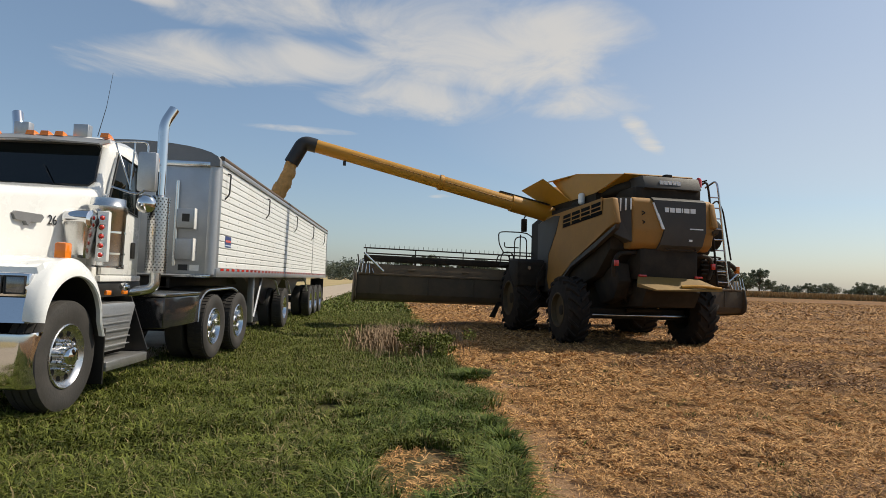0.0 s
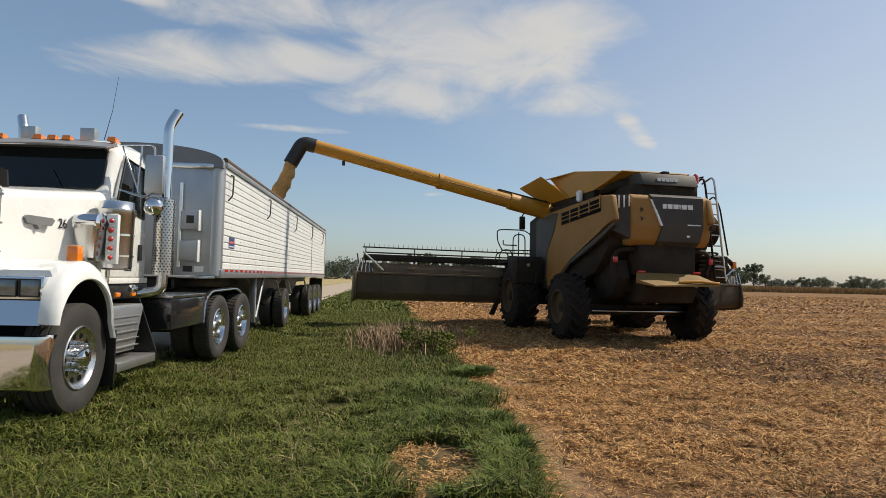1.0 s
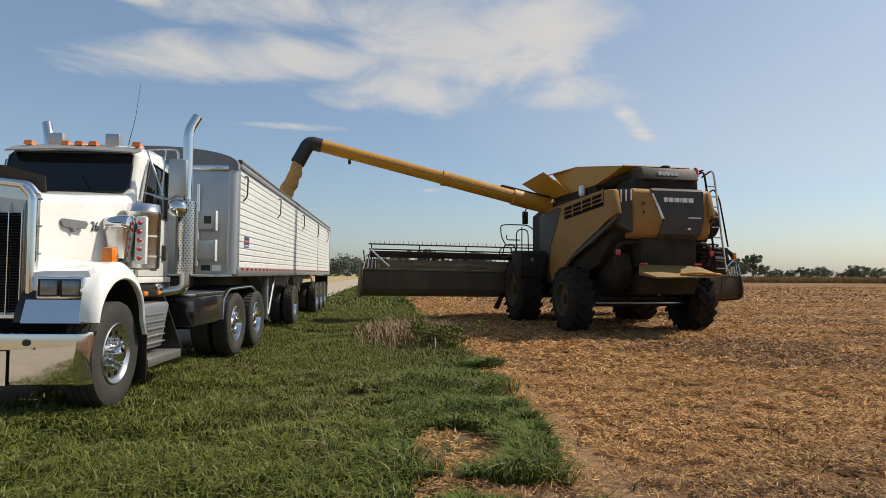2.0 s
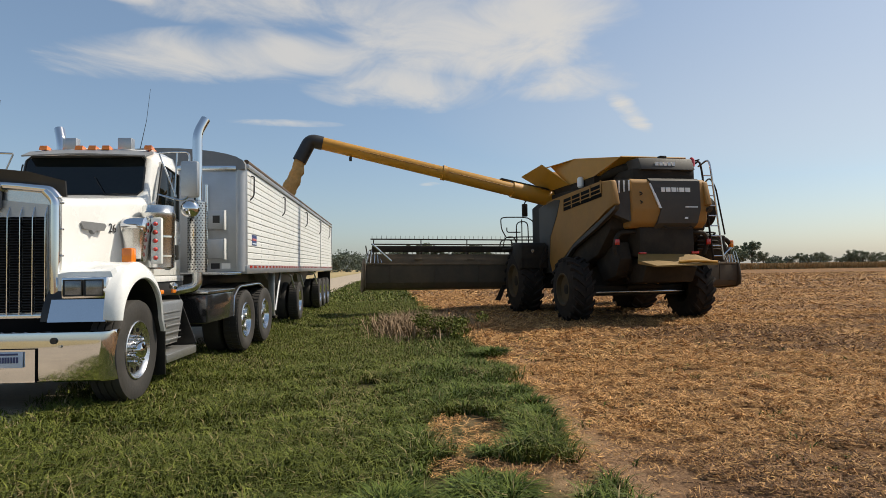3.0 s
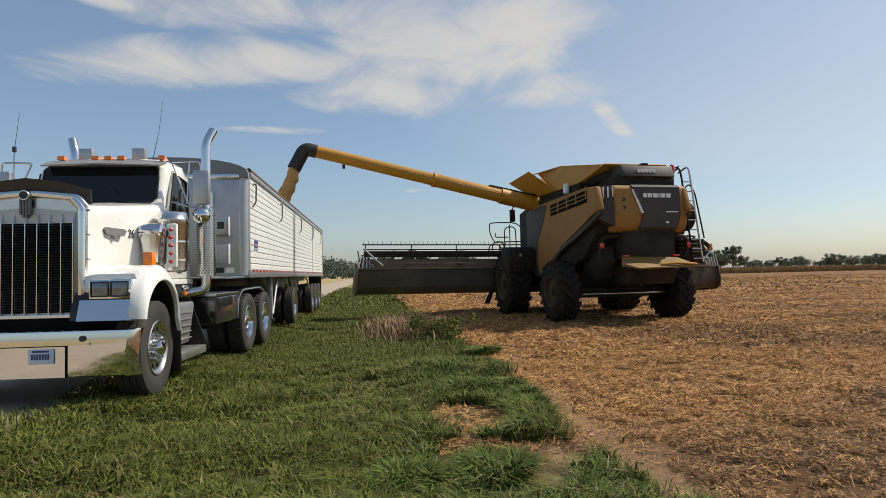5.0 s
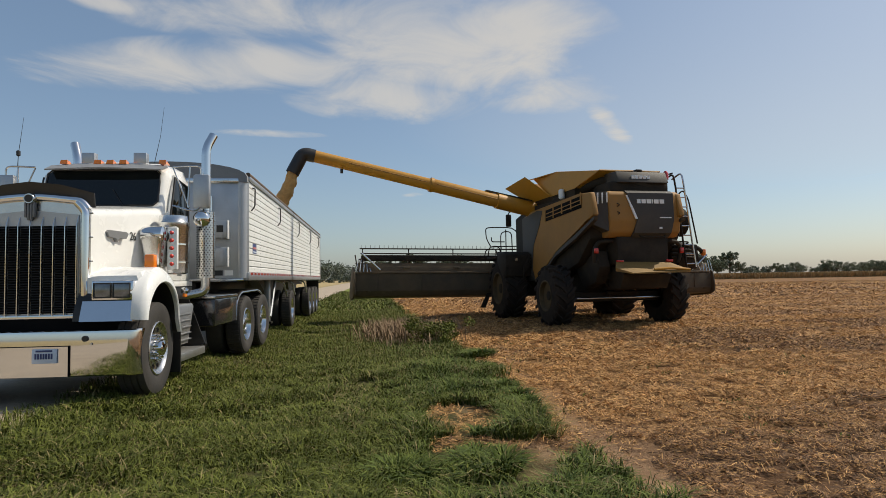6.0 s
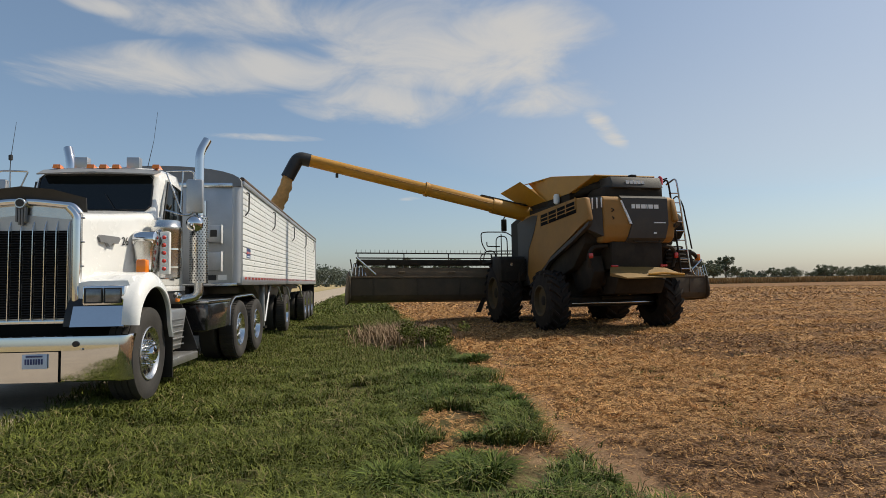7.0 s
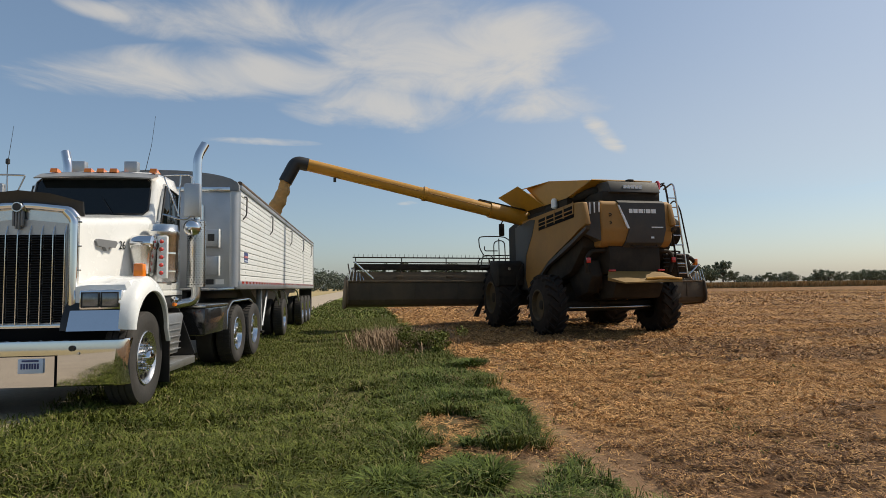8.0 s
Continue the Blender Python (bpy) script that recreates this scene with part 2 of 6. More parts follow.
def ground_mat():
    m = bpy.data.materials.new("verge_and_stubble_ground")
    m.use_nodes = True
    k = NT(m)
    co = k.n("TexCoord")
    sep = k.n("SeparateXYZ")
    k.l(co.outputs["Object"], sep.inputs[0])

    def math_n(op, a, b=None, c=None):
        nd = k.n("Math")
        nd.operation = op
        for i, v in enumerate((a, b, c)):
            if v is None:
                continue
            if isinstance(v, (int, float)):
                nd.inputs[i].default_value = v
            else:
                k.l(v, nd.inputs[i])
        return nd.outputs[0]

    def noise_n(scale, detail=5.0, rough=0.6, stretch=None):
        nd = k.n("TexNoise", Scale=scale, Detail=detail, Roughness=rough)
        if stretch:
            mp = k.n("Mapping")
            mp.inputs["Scale"].default_value = stretch
            k.l(co.outputs["Object"], mp.inputs[0])
            k.l(mp.outputs[0], nd.inputs["Vector"])
        else:
            k.l(co.outputs["Object"], nd.inputs["Vector"])
        return nd.outputs[0]

    def rng(v, a, b, lo=0.0, hi=1.0):
        nd = k.n("MapRange")
        for i, q in zip((1, 2, 3, 4), (a, b, lo, hi)):
            nd.inputs[i].default_value = q
        k.l(v, nd.inputs[0])
        return nd.outputs[0]

    def mix(f, a, b):
        nd = k.n("Mix")
        nd.data_type = "RGBA"
        if isinstance(f, float):
            nd.inputs[0].default_value = f
        else:
            k.l(f, nd.inputs[0])
        for s, v in ((6, a), (7, b)):
            if isinstance(v, tuple):
                nd.inputs[s].default_value = (*v, 1)
            else:
                k.l(v, nd.inputs[s])
        return nd.outputs[2]

    big, mid, fine = noise_n(0.35, 4), noise_n(3.2, 6), noise_n(30, 8, 0.75)
    rows = noise_n(0.5, 5, 0.6, (0.12, 1.0, 1.0))
    straw = mix(rng(mid, 0.42, 0.58), (0.055, 0.025, 0.010), (0.23, 0.112, 0.042))
    straw = mix(rng(fine, 0.45, 0.68), straw, (0.44, 0.235, 0.09))
    dark = mix(rng(fine, 0.35, 0.6), (0.055, 0.030, 0.017), (0.17, 0.098, 0.054))
    straw = mix(rng(rows, 0.48, 0.62, 0, 0.9), straw, dark)
    # a darker, barer stretch of soil under the residue near the verge
    straw = mix(math_n("MULTIPLY", rng(sep.outputs[1], 2.6, 4.8, 0.85, 0.0), rng(noise_n(0.8, 4), 0.35, 0.6)), straw, dark)
    soil = mix(rng(mid, 0.35, 0.65), (0.28, 0.165, 0.092), (0.43, 0.275, 0.16))
    at = k.n("Attribute")
    at.attribute_name = "field_side"
    d = at.outputs["Fac"]
    d = math_n("MULTIPLY_ADD", math_n("SUBTRACT", noise_n(1.6, 5), 0.5), 1.5, d)
    near_soil = math_n("MULTIPLY", rng(math_n("ABSOLUTE", d), 0.2, 0.75, 1, 0), rng(sep.outputs[1], 7, 12, 0.9, 0.0))
    grass = mix(rng(mid, 0.35, 0.65), (0.05, 0.05, 0.017), (0.11, 0.095, 0.038))
    grass = mix(rng(fine, 0.5, 0.75, 0, 0.6), grass, (0.26, 0.19, 0.10))
    far_grass = mix(rng(big, 0.4, 0.6), (0.13, 0.165, 0.036), (0.19, 0.20, 0.05))
    grass = mix(rng(sep.outputs[1], 8, 24), grass, far_grass)
    col = mix(rng(d, -0.12, 0.12), grass, straw)
    col = mix(near_soil, col, soil)
    # crop land on the far side of the road
    crop = mix(rng(big, 0.4, 0.6), (0.33, 0.25, 0.12), (0.40, 0.31, 0.16))
    col = mix(rng(sep.outputs[0], -9.2, -8.8, 1, 0), col, crop)
    k.l(col, k.b.inputs["Base Color"])
    k.b.inputs["Roughness"].default_value = 0.95
    k.b.inputs["Specular IOR Level"].default_value = 0.15
    h = math_n("ADD", math_n("MULTIPLY", mid, 0.45), fine)
    bp = k.n("Bump", Strength=0.85, Distance=0.04)
    k.l(h, bp.inputs["Height"])
    k.l(bp.outputs[0], k.b.inputs["Normal"])
    return m


ground = new("ground", grid_mesh("ground", lines(-4300, -12, 16, 4300, 0.25), lines(-900, -2, 30, 4300, 0.25), ground_z))
co = np.empty(len(ground.data.vertices) * 3)
ground.data.vertices.foreach_get("co", co)
co = co.reshape(-1, 3)
side = ground.data.attributes.new("field_side", "FLOAT", "POINT")
side.data.foreach_set("value", np.clip(co[:, 0] - edge_x(co[:, 1]), -50, 50).astype(np.float32))
ground.data.materials.append(ground_mat())
tagged(ground, "grass verge beside a harvested stubble field of tan straw", "ground", kind="structure")
M["gravel"] = mat("road_gravel", (0.36, 0.285, 0.205), 0.95, var=0.25, scale=3.0, bump=0.8, bscale=55)
road = new("road", grid_mesh("road", np.linspace(-8.7, -3.75, 18), lines(-900, -2, 30, 2500, 0.5),
           lambda x, y: ground_z(x, y) + 0.004 + 0.03 * np.cos((x + 6.2) / 2.5 * 1.4)))
road.data.materials.append(M["gravel"])
tagged(road, "pale dusty gravel farm road beside the verge", "road", kind="structure")


# ---- truck (local: x across, y back from the front axle, z up from the road) ----
M["alu_wheel"] = mat("wheel_aluminium", (0.60, 0.59, 0.575), 0.27, 1.0, var=0.1)


def wheel_front(parent, x, y, side, r=0.518, steer=3.0):
    """A steer wheel: tyre, polished rim with hand holes, hub with stud covers. side 1: outer face towards +x."""
    s, c = side, (0, 0, 0)
    turn = Matrix.Translation((x, y, r + 0.02)) @ Matrix.Rotation(radians(steer), 4, "Z")

    def put(name, bm, m, par, label="", **kw):
        bm.transform(turn)
        return part(name, bm, m, par, label, **kw)
    w = put("wheel", lathe([(s * a, q) for a, q in ((-0.15, 0.30), (-0.15, 0.46), (-0.135, r - 0.012), (-0.12, r), (-0.072, r), (-0.069, r - 0.012), (-0.061, r - 0.012), (-0.058, r), (-0.008, r), (-0.004, r - 0.012), (0.004, r - 0.012), (0.008, r), (0.058, r), (0.061, r - 0.012), (0.069, r - 0.012), (0.072, r), (0.115, r), (0.135, r - 0.012), (0.15, 0.46), (0.15, 0.40), (0.135, 0.33), (0.125, 0.30))], c, seg=56, close=True), "rubber", parent, "black road tyre with ribbed tread")
    rim = put("rim", lathe([(s * a, q) for a, q in ((0.02, 0.302), (0.135, 0.302), (0.142, 0.292), (0.132, 0.28), (0.112, 0.262), (0.102, 0.23), (0.098, 0.17), (0.102, 0.14), (0.102, 0.02))], c, seg=48), "alu_wheel", w, "polished aluminium rim")
    for i in range(10):
        a = 2 * math.pi * i / 10
        put("hand_hole", lathe([(s * 0.085, 0.033), (s * 0.103, 0.033), (s * 0.1035, 0.001)], (0, math.cos(a) * 0.218, math.sin(a) * 0.218), seg=14), "void", rim)
        b = a + 0.31
        put("stud_cover", lathe([(s * 0.098, 0.018), (s * 0.15, 0.018), (s * 0.165, 0.01), (s * 0.167, 0.001)], (0, math.cos(b) * 0.135, math.sin(b) * 0.135), seg=8), "chrome", rim)
    put("hub_cap", lathe([(s * 0.095, 0.10), (s * 0.16, 0.096), (s * 0.19, 0.082), (s * 0.205, 0.05), (s * 0.21, 0.004)], c, seg=24), "chrome", rim)
    return w


def wheel_dual(parent, x, y, side, r=0.505, name="wheel"):
    """A pair of drive or trailer wheels; the outer rim is dished inwards."""
    s = side
    w = part(name, lathe([(s * a, q) for a, q in ((-0.14, 0.29), (-0.14, 0.45), (-0.12, r - 0.012), (-0.09, r), (0.09, r), (0.12, r - 0.012), (0.14, 0.45), (0.14, 0.37), (0.11, 0.295))], (x, y, r), seg=40, close=True), "rubber", parent, "black dual tyre with block tread")
    part("inner_tyre", lathe([(s * a, q) for a, q in ((-0.14, 0.29), (-0.14, 0.46), (-0.12, r - 0.01), (-0.09, r), (0.09, r), (0.12, r - 0.01), (0.14, 0.46), (0.14, 0.29))], (x - s * 0.33, y, r), seg=32, close=True), "rubber", w)
    bm = bmesh.new()
    for i in range(44):
        a = 2 * math.pi * i / 44
        for dx in (-0.055, 0.055):
            g = box(-0.045, 0.045, -0.02, 0.02, -0.004, 0.008)
            g.transform(Matrix.Translation((x + dx, y, r)) @ Matrix.Rotation(a + (0.03 if dx > 0 else 0), 4, "X") @ Matrix.Translation((0, 0, r)))
            me = bpy.data.meshes.new("t")
            g.to_mesh(me)
            g.free()
            bm.from_mesh(me)
            bpy.data.meshes.remove(me)
    tagged(part("tread", bm, "rubber", w), kind="stuff")
    rim = part("rim", lathe([(s * a, q) for a, q in ((-0.04, 0.295), (0.11, 0.295), (0.12, 0.28), (0.09, 0.268), (-0.02, 0.25), (-0.035, 0.15), (-0.03, 0.02))], (x, y, r), seg=36), "alu_pol", w, "polished aluminium rim, dished")
    part("hub", lathe([(s * -0.03, 0.11), (s * 0.05, 0.105), (s * 0.075, 0.085), (s * 0.09, 0.03)], (x, y, r), seg=20), "steel", rim)
    for i in range(10):
        a = 2 * math.pi * i / 10
        part("hand_hole", lathe([(s * -0.034, 0.022), (s * -0.022, 0.022)], (x, y + math.cos(a) * 0.205, r + math.sin(a) * 0.205), seg=10), "black", rim)
    return w


truck = thing("semi_truck", pose(-4.235, 5.575, 0.165, 0, 0, -2.3), "white long-nosed semi truck with chrome bumper, parked on gravel", "truck")

# frame, axle
fr = part("frame", box(-0.45, -0.35, 0.1, 6.2, 0.62, 0.88, 0.01), "black", truck)
part("frame", box(0.35, 0.45, 0.1, 6.2, 0.62, 0.88, 0.01), "black", truck)
part("cross_member", box(-0.45, 0.45, 2.1, 2.3, 0.55, 0.9, 0.01), "black", truck)
part("front_axle", box(-1.0, 1.0, -0.06, 0.06, 0.38, 0.52, 0.02), "black", truck)
part("engine_block", box(-0.4, 0.4, 0.0, 1.4, 0.45, 1.5, 0.05), "black", truck)
wheel_front(truck, 1.02, 0.045, 1)
wheel_front(truck, -1.02, 0.045, -1)

# bumper: chrome with turned-back ends and a rolled upper lip
bx = 1.18
bm = bmesh.new()
corner = [(bx - 0.13 + 0.13 * math.sin(radians(q)), -0.41 - 0.13 * math.cos(radians(q))) for q in range(5, 91, 12)] + [(bx, -0.38)]
prof = [(-x, y) for x, y in corner[::-1]] + [(-0.6, -0.55), (0, -0.555), (0.6, -0.55)] + corner
secs = []
for x, y in prof:
    secs.append([(x, y + 0.05, 0.785), (x, y + 0.02, 0.80), (x, y + 0.004, 0.79), (x, y, 0.765), (x, y, 0.37), (x, y + 0.008, 0.34), (x, y + 0.025, 0.325), (x, y + 0.05, 0.345), (x, y + 0.045, 0.6)])
bumper = part("bumper", skin(secs, bm), "chrome", truck, "deep polished chrome bumper with turned ends", angle=24)
part("tow_hole", lathe([(-0.566, 0.03), (-0.55, 0.03)], (0.66, 0, 0.715), axis="y", seg=16), "black", bumper)
part("tow_hole", lathe([(-0.566, 0.03), (-0.55, 0.03)], (-0.66, 0, 0.715), axis="y", seg=16), "black", bumper)
part("bolt", lathe([(-0.566, 0.012), (-0.555, 0.012)], (0.72, 0, 0.66), axis="y", seg=10), "steel", bumper)
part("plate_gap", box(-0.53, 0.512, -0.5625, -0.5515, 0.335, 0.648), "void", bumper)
hatch = part("step_plate", box(-0.52, 0.5, -0.568, -0.5635, 0.335, 0.64), "chrome", bumper, "polished step plate in the bumper")
pl = part("number_plate", box(0.16, 0.40, -0.588, -0.574, 0.475, 0.62, 0.004), "plate", bumper, "pale blue number plate with dark bars")
for i in range(7):
    part("plate_bar", box(0.19 + i * 0.026, 0.207 + i * 0.026, -0.592, -0.588, 0.52, 0.575), "decal_blue", pl)
part("plate_bar", box(0.2, 0.36, -0.592, -0.588, 0.592, 0.61), "decal_blue", pl)

# added black box that paints the shade of the gap behind the bumper
part("gap_shade_box", box(-1.0, 1.0, -0.36, -0.1, 0.42, 0.93, 0.02), "void", truck, "black box standing in for the shaded gap behind the bumper")

# hood: narrow nose, widening to the cowl
def hood_sec(y, hw, z0, z1, rnd):
    pts = [(-hw, y, z0)]
    for i in range(6):
        a = math.pi - i * math.pi / 10
        pts.append((-hw + rnd + math.cos(a) * rnd, y, z1 - rnd + math.sin(a) * rnd))
    pts.append((-hw * 0.3, y, z1 + 0.03))
    pts.append((hw * 0.3, y, z1 + 0.03))
    for i in range(6):
        a = math.pi / 2 - i * math.pi / 10
        pts.append((hw - rnd + math.cos(a) * rnd, y, z1 - rnd + math.sin(a) * rnd))
    pts.append((hw, y, z0))
    return pts


secs = [hood_sec(y, w, z0, z1, 0.10) for y, w, z0, z1 in ((-0.29, 0.565, 0.95, 2.10), (0.02, 0.60, 0.95, 2.13), (0.3, 0.66, 1.0, 2.16), (0.6, 0.735, 1.15, 2.20), (0.9, 0.775, 1.2, 2.24), (1.13, 0.80, 1.2, 2.27))]
hood = part("hood", skin(secs), "white", truck, "glossy white hood", angle=30)
GY = -0.30
xs5 = (-0.58, -0.3, 0, 0.3, 0.58)
defl = []
for dy in (0.0, 0.02):
    defl.append([(x, GY - 0.02 + dy + 0.10 * (x / 0.6) ** 2, 2.11) for x in xs5] + [(x, GY - 0.10 + dy + 0.16 * (x / 0.6) ** 2, 2.37 - 0.11 * (x / 0.6) ** 2) for x in xs5[::-1]])
part("bug_deflector", skin(defl), "black", hood, "dark smoked bug deflector")
# grille
shell = [(-0.58, 0.90), (-0.58, 2.08), (-0.5, 2.15), (0, 2.21), (0.5, 2.15), (0.58, 2.08), (0.58, 0.90)]
gr = part("grille", skin([[(x, GY - 0.04, z) for x, z in shell], [(x * 0.975, GY + 0.03, z) for x, z in shell]]), "steel", truck, "tall chrome grille surround with vertical bars")
part("grille_panel", prism([(-0.48, 0.95), (-0.48, 2.02), (0, 2.07), (0.48, 2.02), (0.48, 0.95)], GY - 0.05, GY - 0.041, "y"), "alu", gr)
for i in range(8):
    x0 = -0.472 + i * 0.118
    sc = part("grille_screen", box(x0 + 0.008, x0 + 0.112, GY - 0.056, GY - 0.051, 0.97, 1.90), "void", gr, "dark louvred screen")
    bm = bmesh.new()
    for j in range(34):
        z = 0.985 + j * 0.0268
        prism([(GY - 0.056, z), (GY - 0.070, z + 0.002), (GY - 0.058, z + 0.014)], x0 + 0.008, x0 + 0.110, "x", bm=bm)
    part("louvre", bm, "black", sc)
for i in range(9):
    x0 = -0.472 + i * 0.118
    part("grille_bar", prism([(GY - 0.05, 0.95), (GY - 0.088, 0.95), (GY - 0.088, 1.90), (GY - 0.05, 2.0)], x0 - 0.0045, x0 + 0.0045, "x", 0.0015), "alu_pol", gr)
part("grille_sill", box(-0.50, 0.50, GY - 0.075, GY - 0.045, 0.915, 0.955, 0.006), "alu_pol", gr)
for s in (1, -1):
    part("side_post", tube(arc([(s * 0.545, GY - 0.045, 0.90), (s * 0.545, GY - 0.05, 2.06), (s * 0.46, GY - 0.05, 2.15)], 4), 0.042, 14), "chrome", gr, "rounded chrome side post")
    for j in range(5):
        part("shell_rivet", lathe([(s * 0.57, 0.012), (s * 0.592, 0.010), (s * 0.594, 0.002)], (0, GY + 0.01, 1.0 + j * 0.26), seg=8), "steel", gr)
part("radiator_shell_band", tube(arc([(-0.56, GY - 0.03, 2.08), (-0.5, GY - 0.04, 2.165), (0, GY - 0.055, 2.225), (0.5, GY - 0.04, 2.165), (0.56, GY - 0.03, 2.08)], 4), 0.042, 12), "chrome", gr)
cr = part("emblem", lathe([(GY - 0.115, 0.052), (GY - 0.10, 0.062), (GY - 0.04, 0.062)], (0, 0, 2.19), axis="y", seg=20), "steel", gr, "round badge with hanging bars, left blank")
part("emblem_disc", lathe([(GY - 0.121, 0.040), (GY - 0.114, 0.040)], (0, 0, 2.19), axis="y", seg=20), "black", cr)
for i in range(4):
    x0 = -0.042 + i * 0.028
    part("emblem_bar", box(x0 - 0.010, x0 + 0.010, GY - 0.10, GY - 0.06, 1.99 - 0.03 * (i in (1, 2)), 2.15, 0.004), "grey_plastic", cr)

# fenders
def arch_line():
    """The wheel arch seen from the side: points and outward normals, front to back."""
    pts = []
    for i in range(25):
        a = radians(174 - 174 * i / 24)
        pts.append((-0.02 + 0.44 * math.cos(a), 0.84 + 0.44 * math.sin(a), math.cos(a), math.sin(a)))
    for f in (0.4, 0.75, 1.0):
        pts.append((0.42 + 0.07 * f, 0.84 - 0.16 * f, 0.97, 0.1))
    return pts


def fender(s):
    secs = []
    for y, z, c, q in arch_line():
        th = 0.075 + 0.10 * max(0.0, q) ** 1.5
        if c < 0:
            th = 0.055 + 0.12 * max(0.0, q) ** 1.5
        yo, zo = y + c * th, z + q * th
        xin = 0.62 + 0.34 * float(sstep(-0.1, 0.45, yo))
        if c < 0:
            xin += 0.47 * float(1 - sstep(0.55, 0.92, q))
        e = 0.05
        secs.append([(s * 1.195, y + c * 0.012, z + q * 0.012), (s * 1.24, y, z), (s * 1.252, y + c * 0.012, z + q * 0.012), (s * 1.245, y + c * 0.4 * th, z + q * 0.4 * th),
                     (s * 1.222, y + c * 0.72 * th, z + q * 0.72 * th), (s * 1.17, yo, zo), (s * xin, yo, zo + 0.01), (s * xin, y + c * e, z + q * e), (s * 1.19, y + c * e, z + q * e)])
    return skin(secs)


def liner(s):
    return skin([[(s * 0.5, y + c * 0.03, z + q * 0.03), (s * 1.185, y + c * 0.03, z + q * 0.03), (s * 1.185, y + c * 0.04, z + q * 0.04), (s * 0.5, y + c * 0.04, z + q * 0.04)] for y, z, c, q in arch_line()])


for s in (1, -1):
    fd = part("fender", fender(s), "white", truck, "rounded white front fender", angle=40)
    part("wheel_well", liner(s), "black", fd, "black wheel well liner")
    part("fender_front", skin([[(s * 0.56, -0.26, 0.90), (s * 0.56, 0.05, 1.45), (s * 0.75, 0.0, 1.47), (s * 1.12, -0.08, 1.44), (s * 1.19, -0.30, 1.25), (s * 1.215, -0.485, 0.893)],
                               [(s * 0.56, -0.29, 0.90), (s * 0.56, -0.29, 1.38), (s * 0.7, -0.30, 1.40), (s * 1.10, -0.31, 1.40), (s * 1.18, -0.345, 1.25), (s * 1.185, -0.47, 0.893)],
                               [(s * 0.58, -0.36, 0.90), (s * 0.58, -0.36, 1.34), (s * 0.7, -0.36, 1.36), (s * 1.08, -0.36, 1.36), (s * 1.13, -0.375, 1.24), (s * 1.125, -0.43, 0.893)]]), "white", fd, angle=30)
    part("lower_valance", prism([(-0.35, 0.885), (-0.52, 0.885), (-0.45, 1.095), (-0.35, 1.095)], s * 0.575, s * 1.11, "x"), "chrome", fd, "chrome panel under the headlamps")
    hl = part("headlamp", box(min(s * 0.66, s * 1.085), max(s * 0.66, s * 1.085), -0.45, -0.30, 1.10, 1.31, 0.02), "chrome", fd, "twin rectangular headlamps in a chrome bezel")
    for q in (0.69, 0.885):
        part("lens", box(min(s * q, s * (q + 0.17)), max(s * q, s * (q + 0.17)), -0.458, -0.44, 1.13, 1.28, 0.008), "lamp_glass", hl)
        part("lamp_frame", tube([(s * q, -0.46, 1.13), (s * (q + 0.17), -0.46, 1.13), (s * (q + 0.17), -0.46, 1.28), (s * q, -0.46, 1.28), (s * q, -0.46, 1.13)], 0.008, 6), "black", hl)
    part("turn_signal", box(min(s * 1.03, s * 1.14), max(s * 1.03, s * 1.14), -0.06, 0.05, 1.44, 1.60, 0.02), "amber", fd, "amber turn signal")
    part("mud_flap", box(min(s * 0.9, s * 1.2), max(s * 0.9, s * 1.2), 0.60, 0.62, 0.18, 0.75), "black", fd)

# hood side badge and number
part("hood_badge", skin([[(0.668 + 0.25 * (y - 0.4), 0.13 + (y - 0.4) * 0.78, 1.82 + (z - 1.82) * 0.8) for y, z in q] for q in [((0.20, 1.87), (0.24, 1.80), (0.36, 1.79), (0.395, 1.74), (0.43, 1.79), (0.55, 1.79), (0.59, 1.86), (0.56, 1.89), (0.24, 1.90))]] + [[(0.56 + 0.25 * (y - 0.4), 0.13 + (y - 0.4) * 0.78, 1.82 + (z - 1.82) * 0.8) for y, z in q] for q in [((0.20, 1.87), (0.24, 1.80), (0.36, 1.79), (0.395, 1.74), (0.43, 1.79), (0.55, 1.79), (0.59, 1.86), (0.56, 1.89), (0.24, 1.90))]]), "grey_plastic", truck, "winged dark metal badge, left blank")
part("hood_number", text_bm("26", 0.14, Matrix.Translation((0.702, 0.43, 1.835)) @ Matrix.Rotation(radians(76), 4, "Z") @ Matrix.Rotation(radians(90), 4, "X") @ Matrix.Diagonal((0.78, 1, 1, 1)), 0.002), "letters", truck, "number 26 in black")

# cab
def cab_sec(y, hw, z0, z1, r):
    pts = [(-hw, y, z0), (-hw, y, z1 - r * 2.0), (-hw + r * 0.5, y, z1 - r * 0.6), (-hw + r * 1.6, y, z1), (0, y, z1 + 0.03), (hw - r * 1.6, y, z1), (hw - r * 0.5, y, z1 - r * 0.6), (hw, y, z1 - r * 2.0), (hw, y, z0)]
    return pts


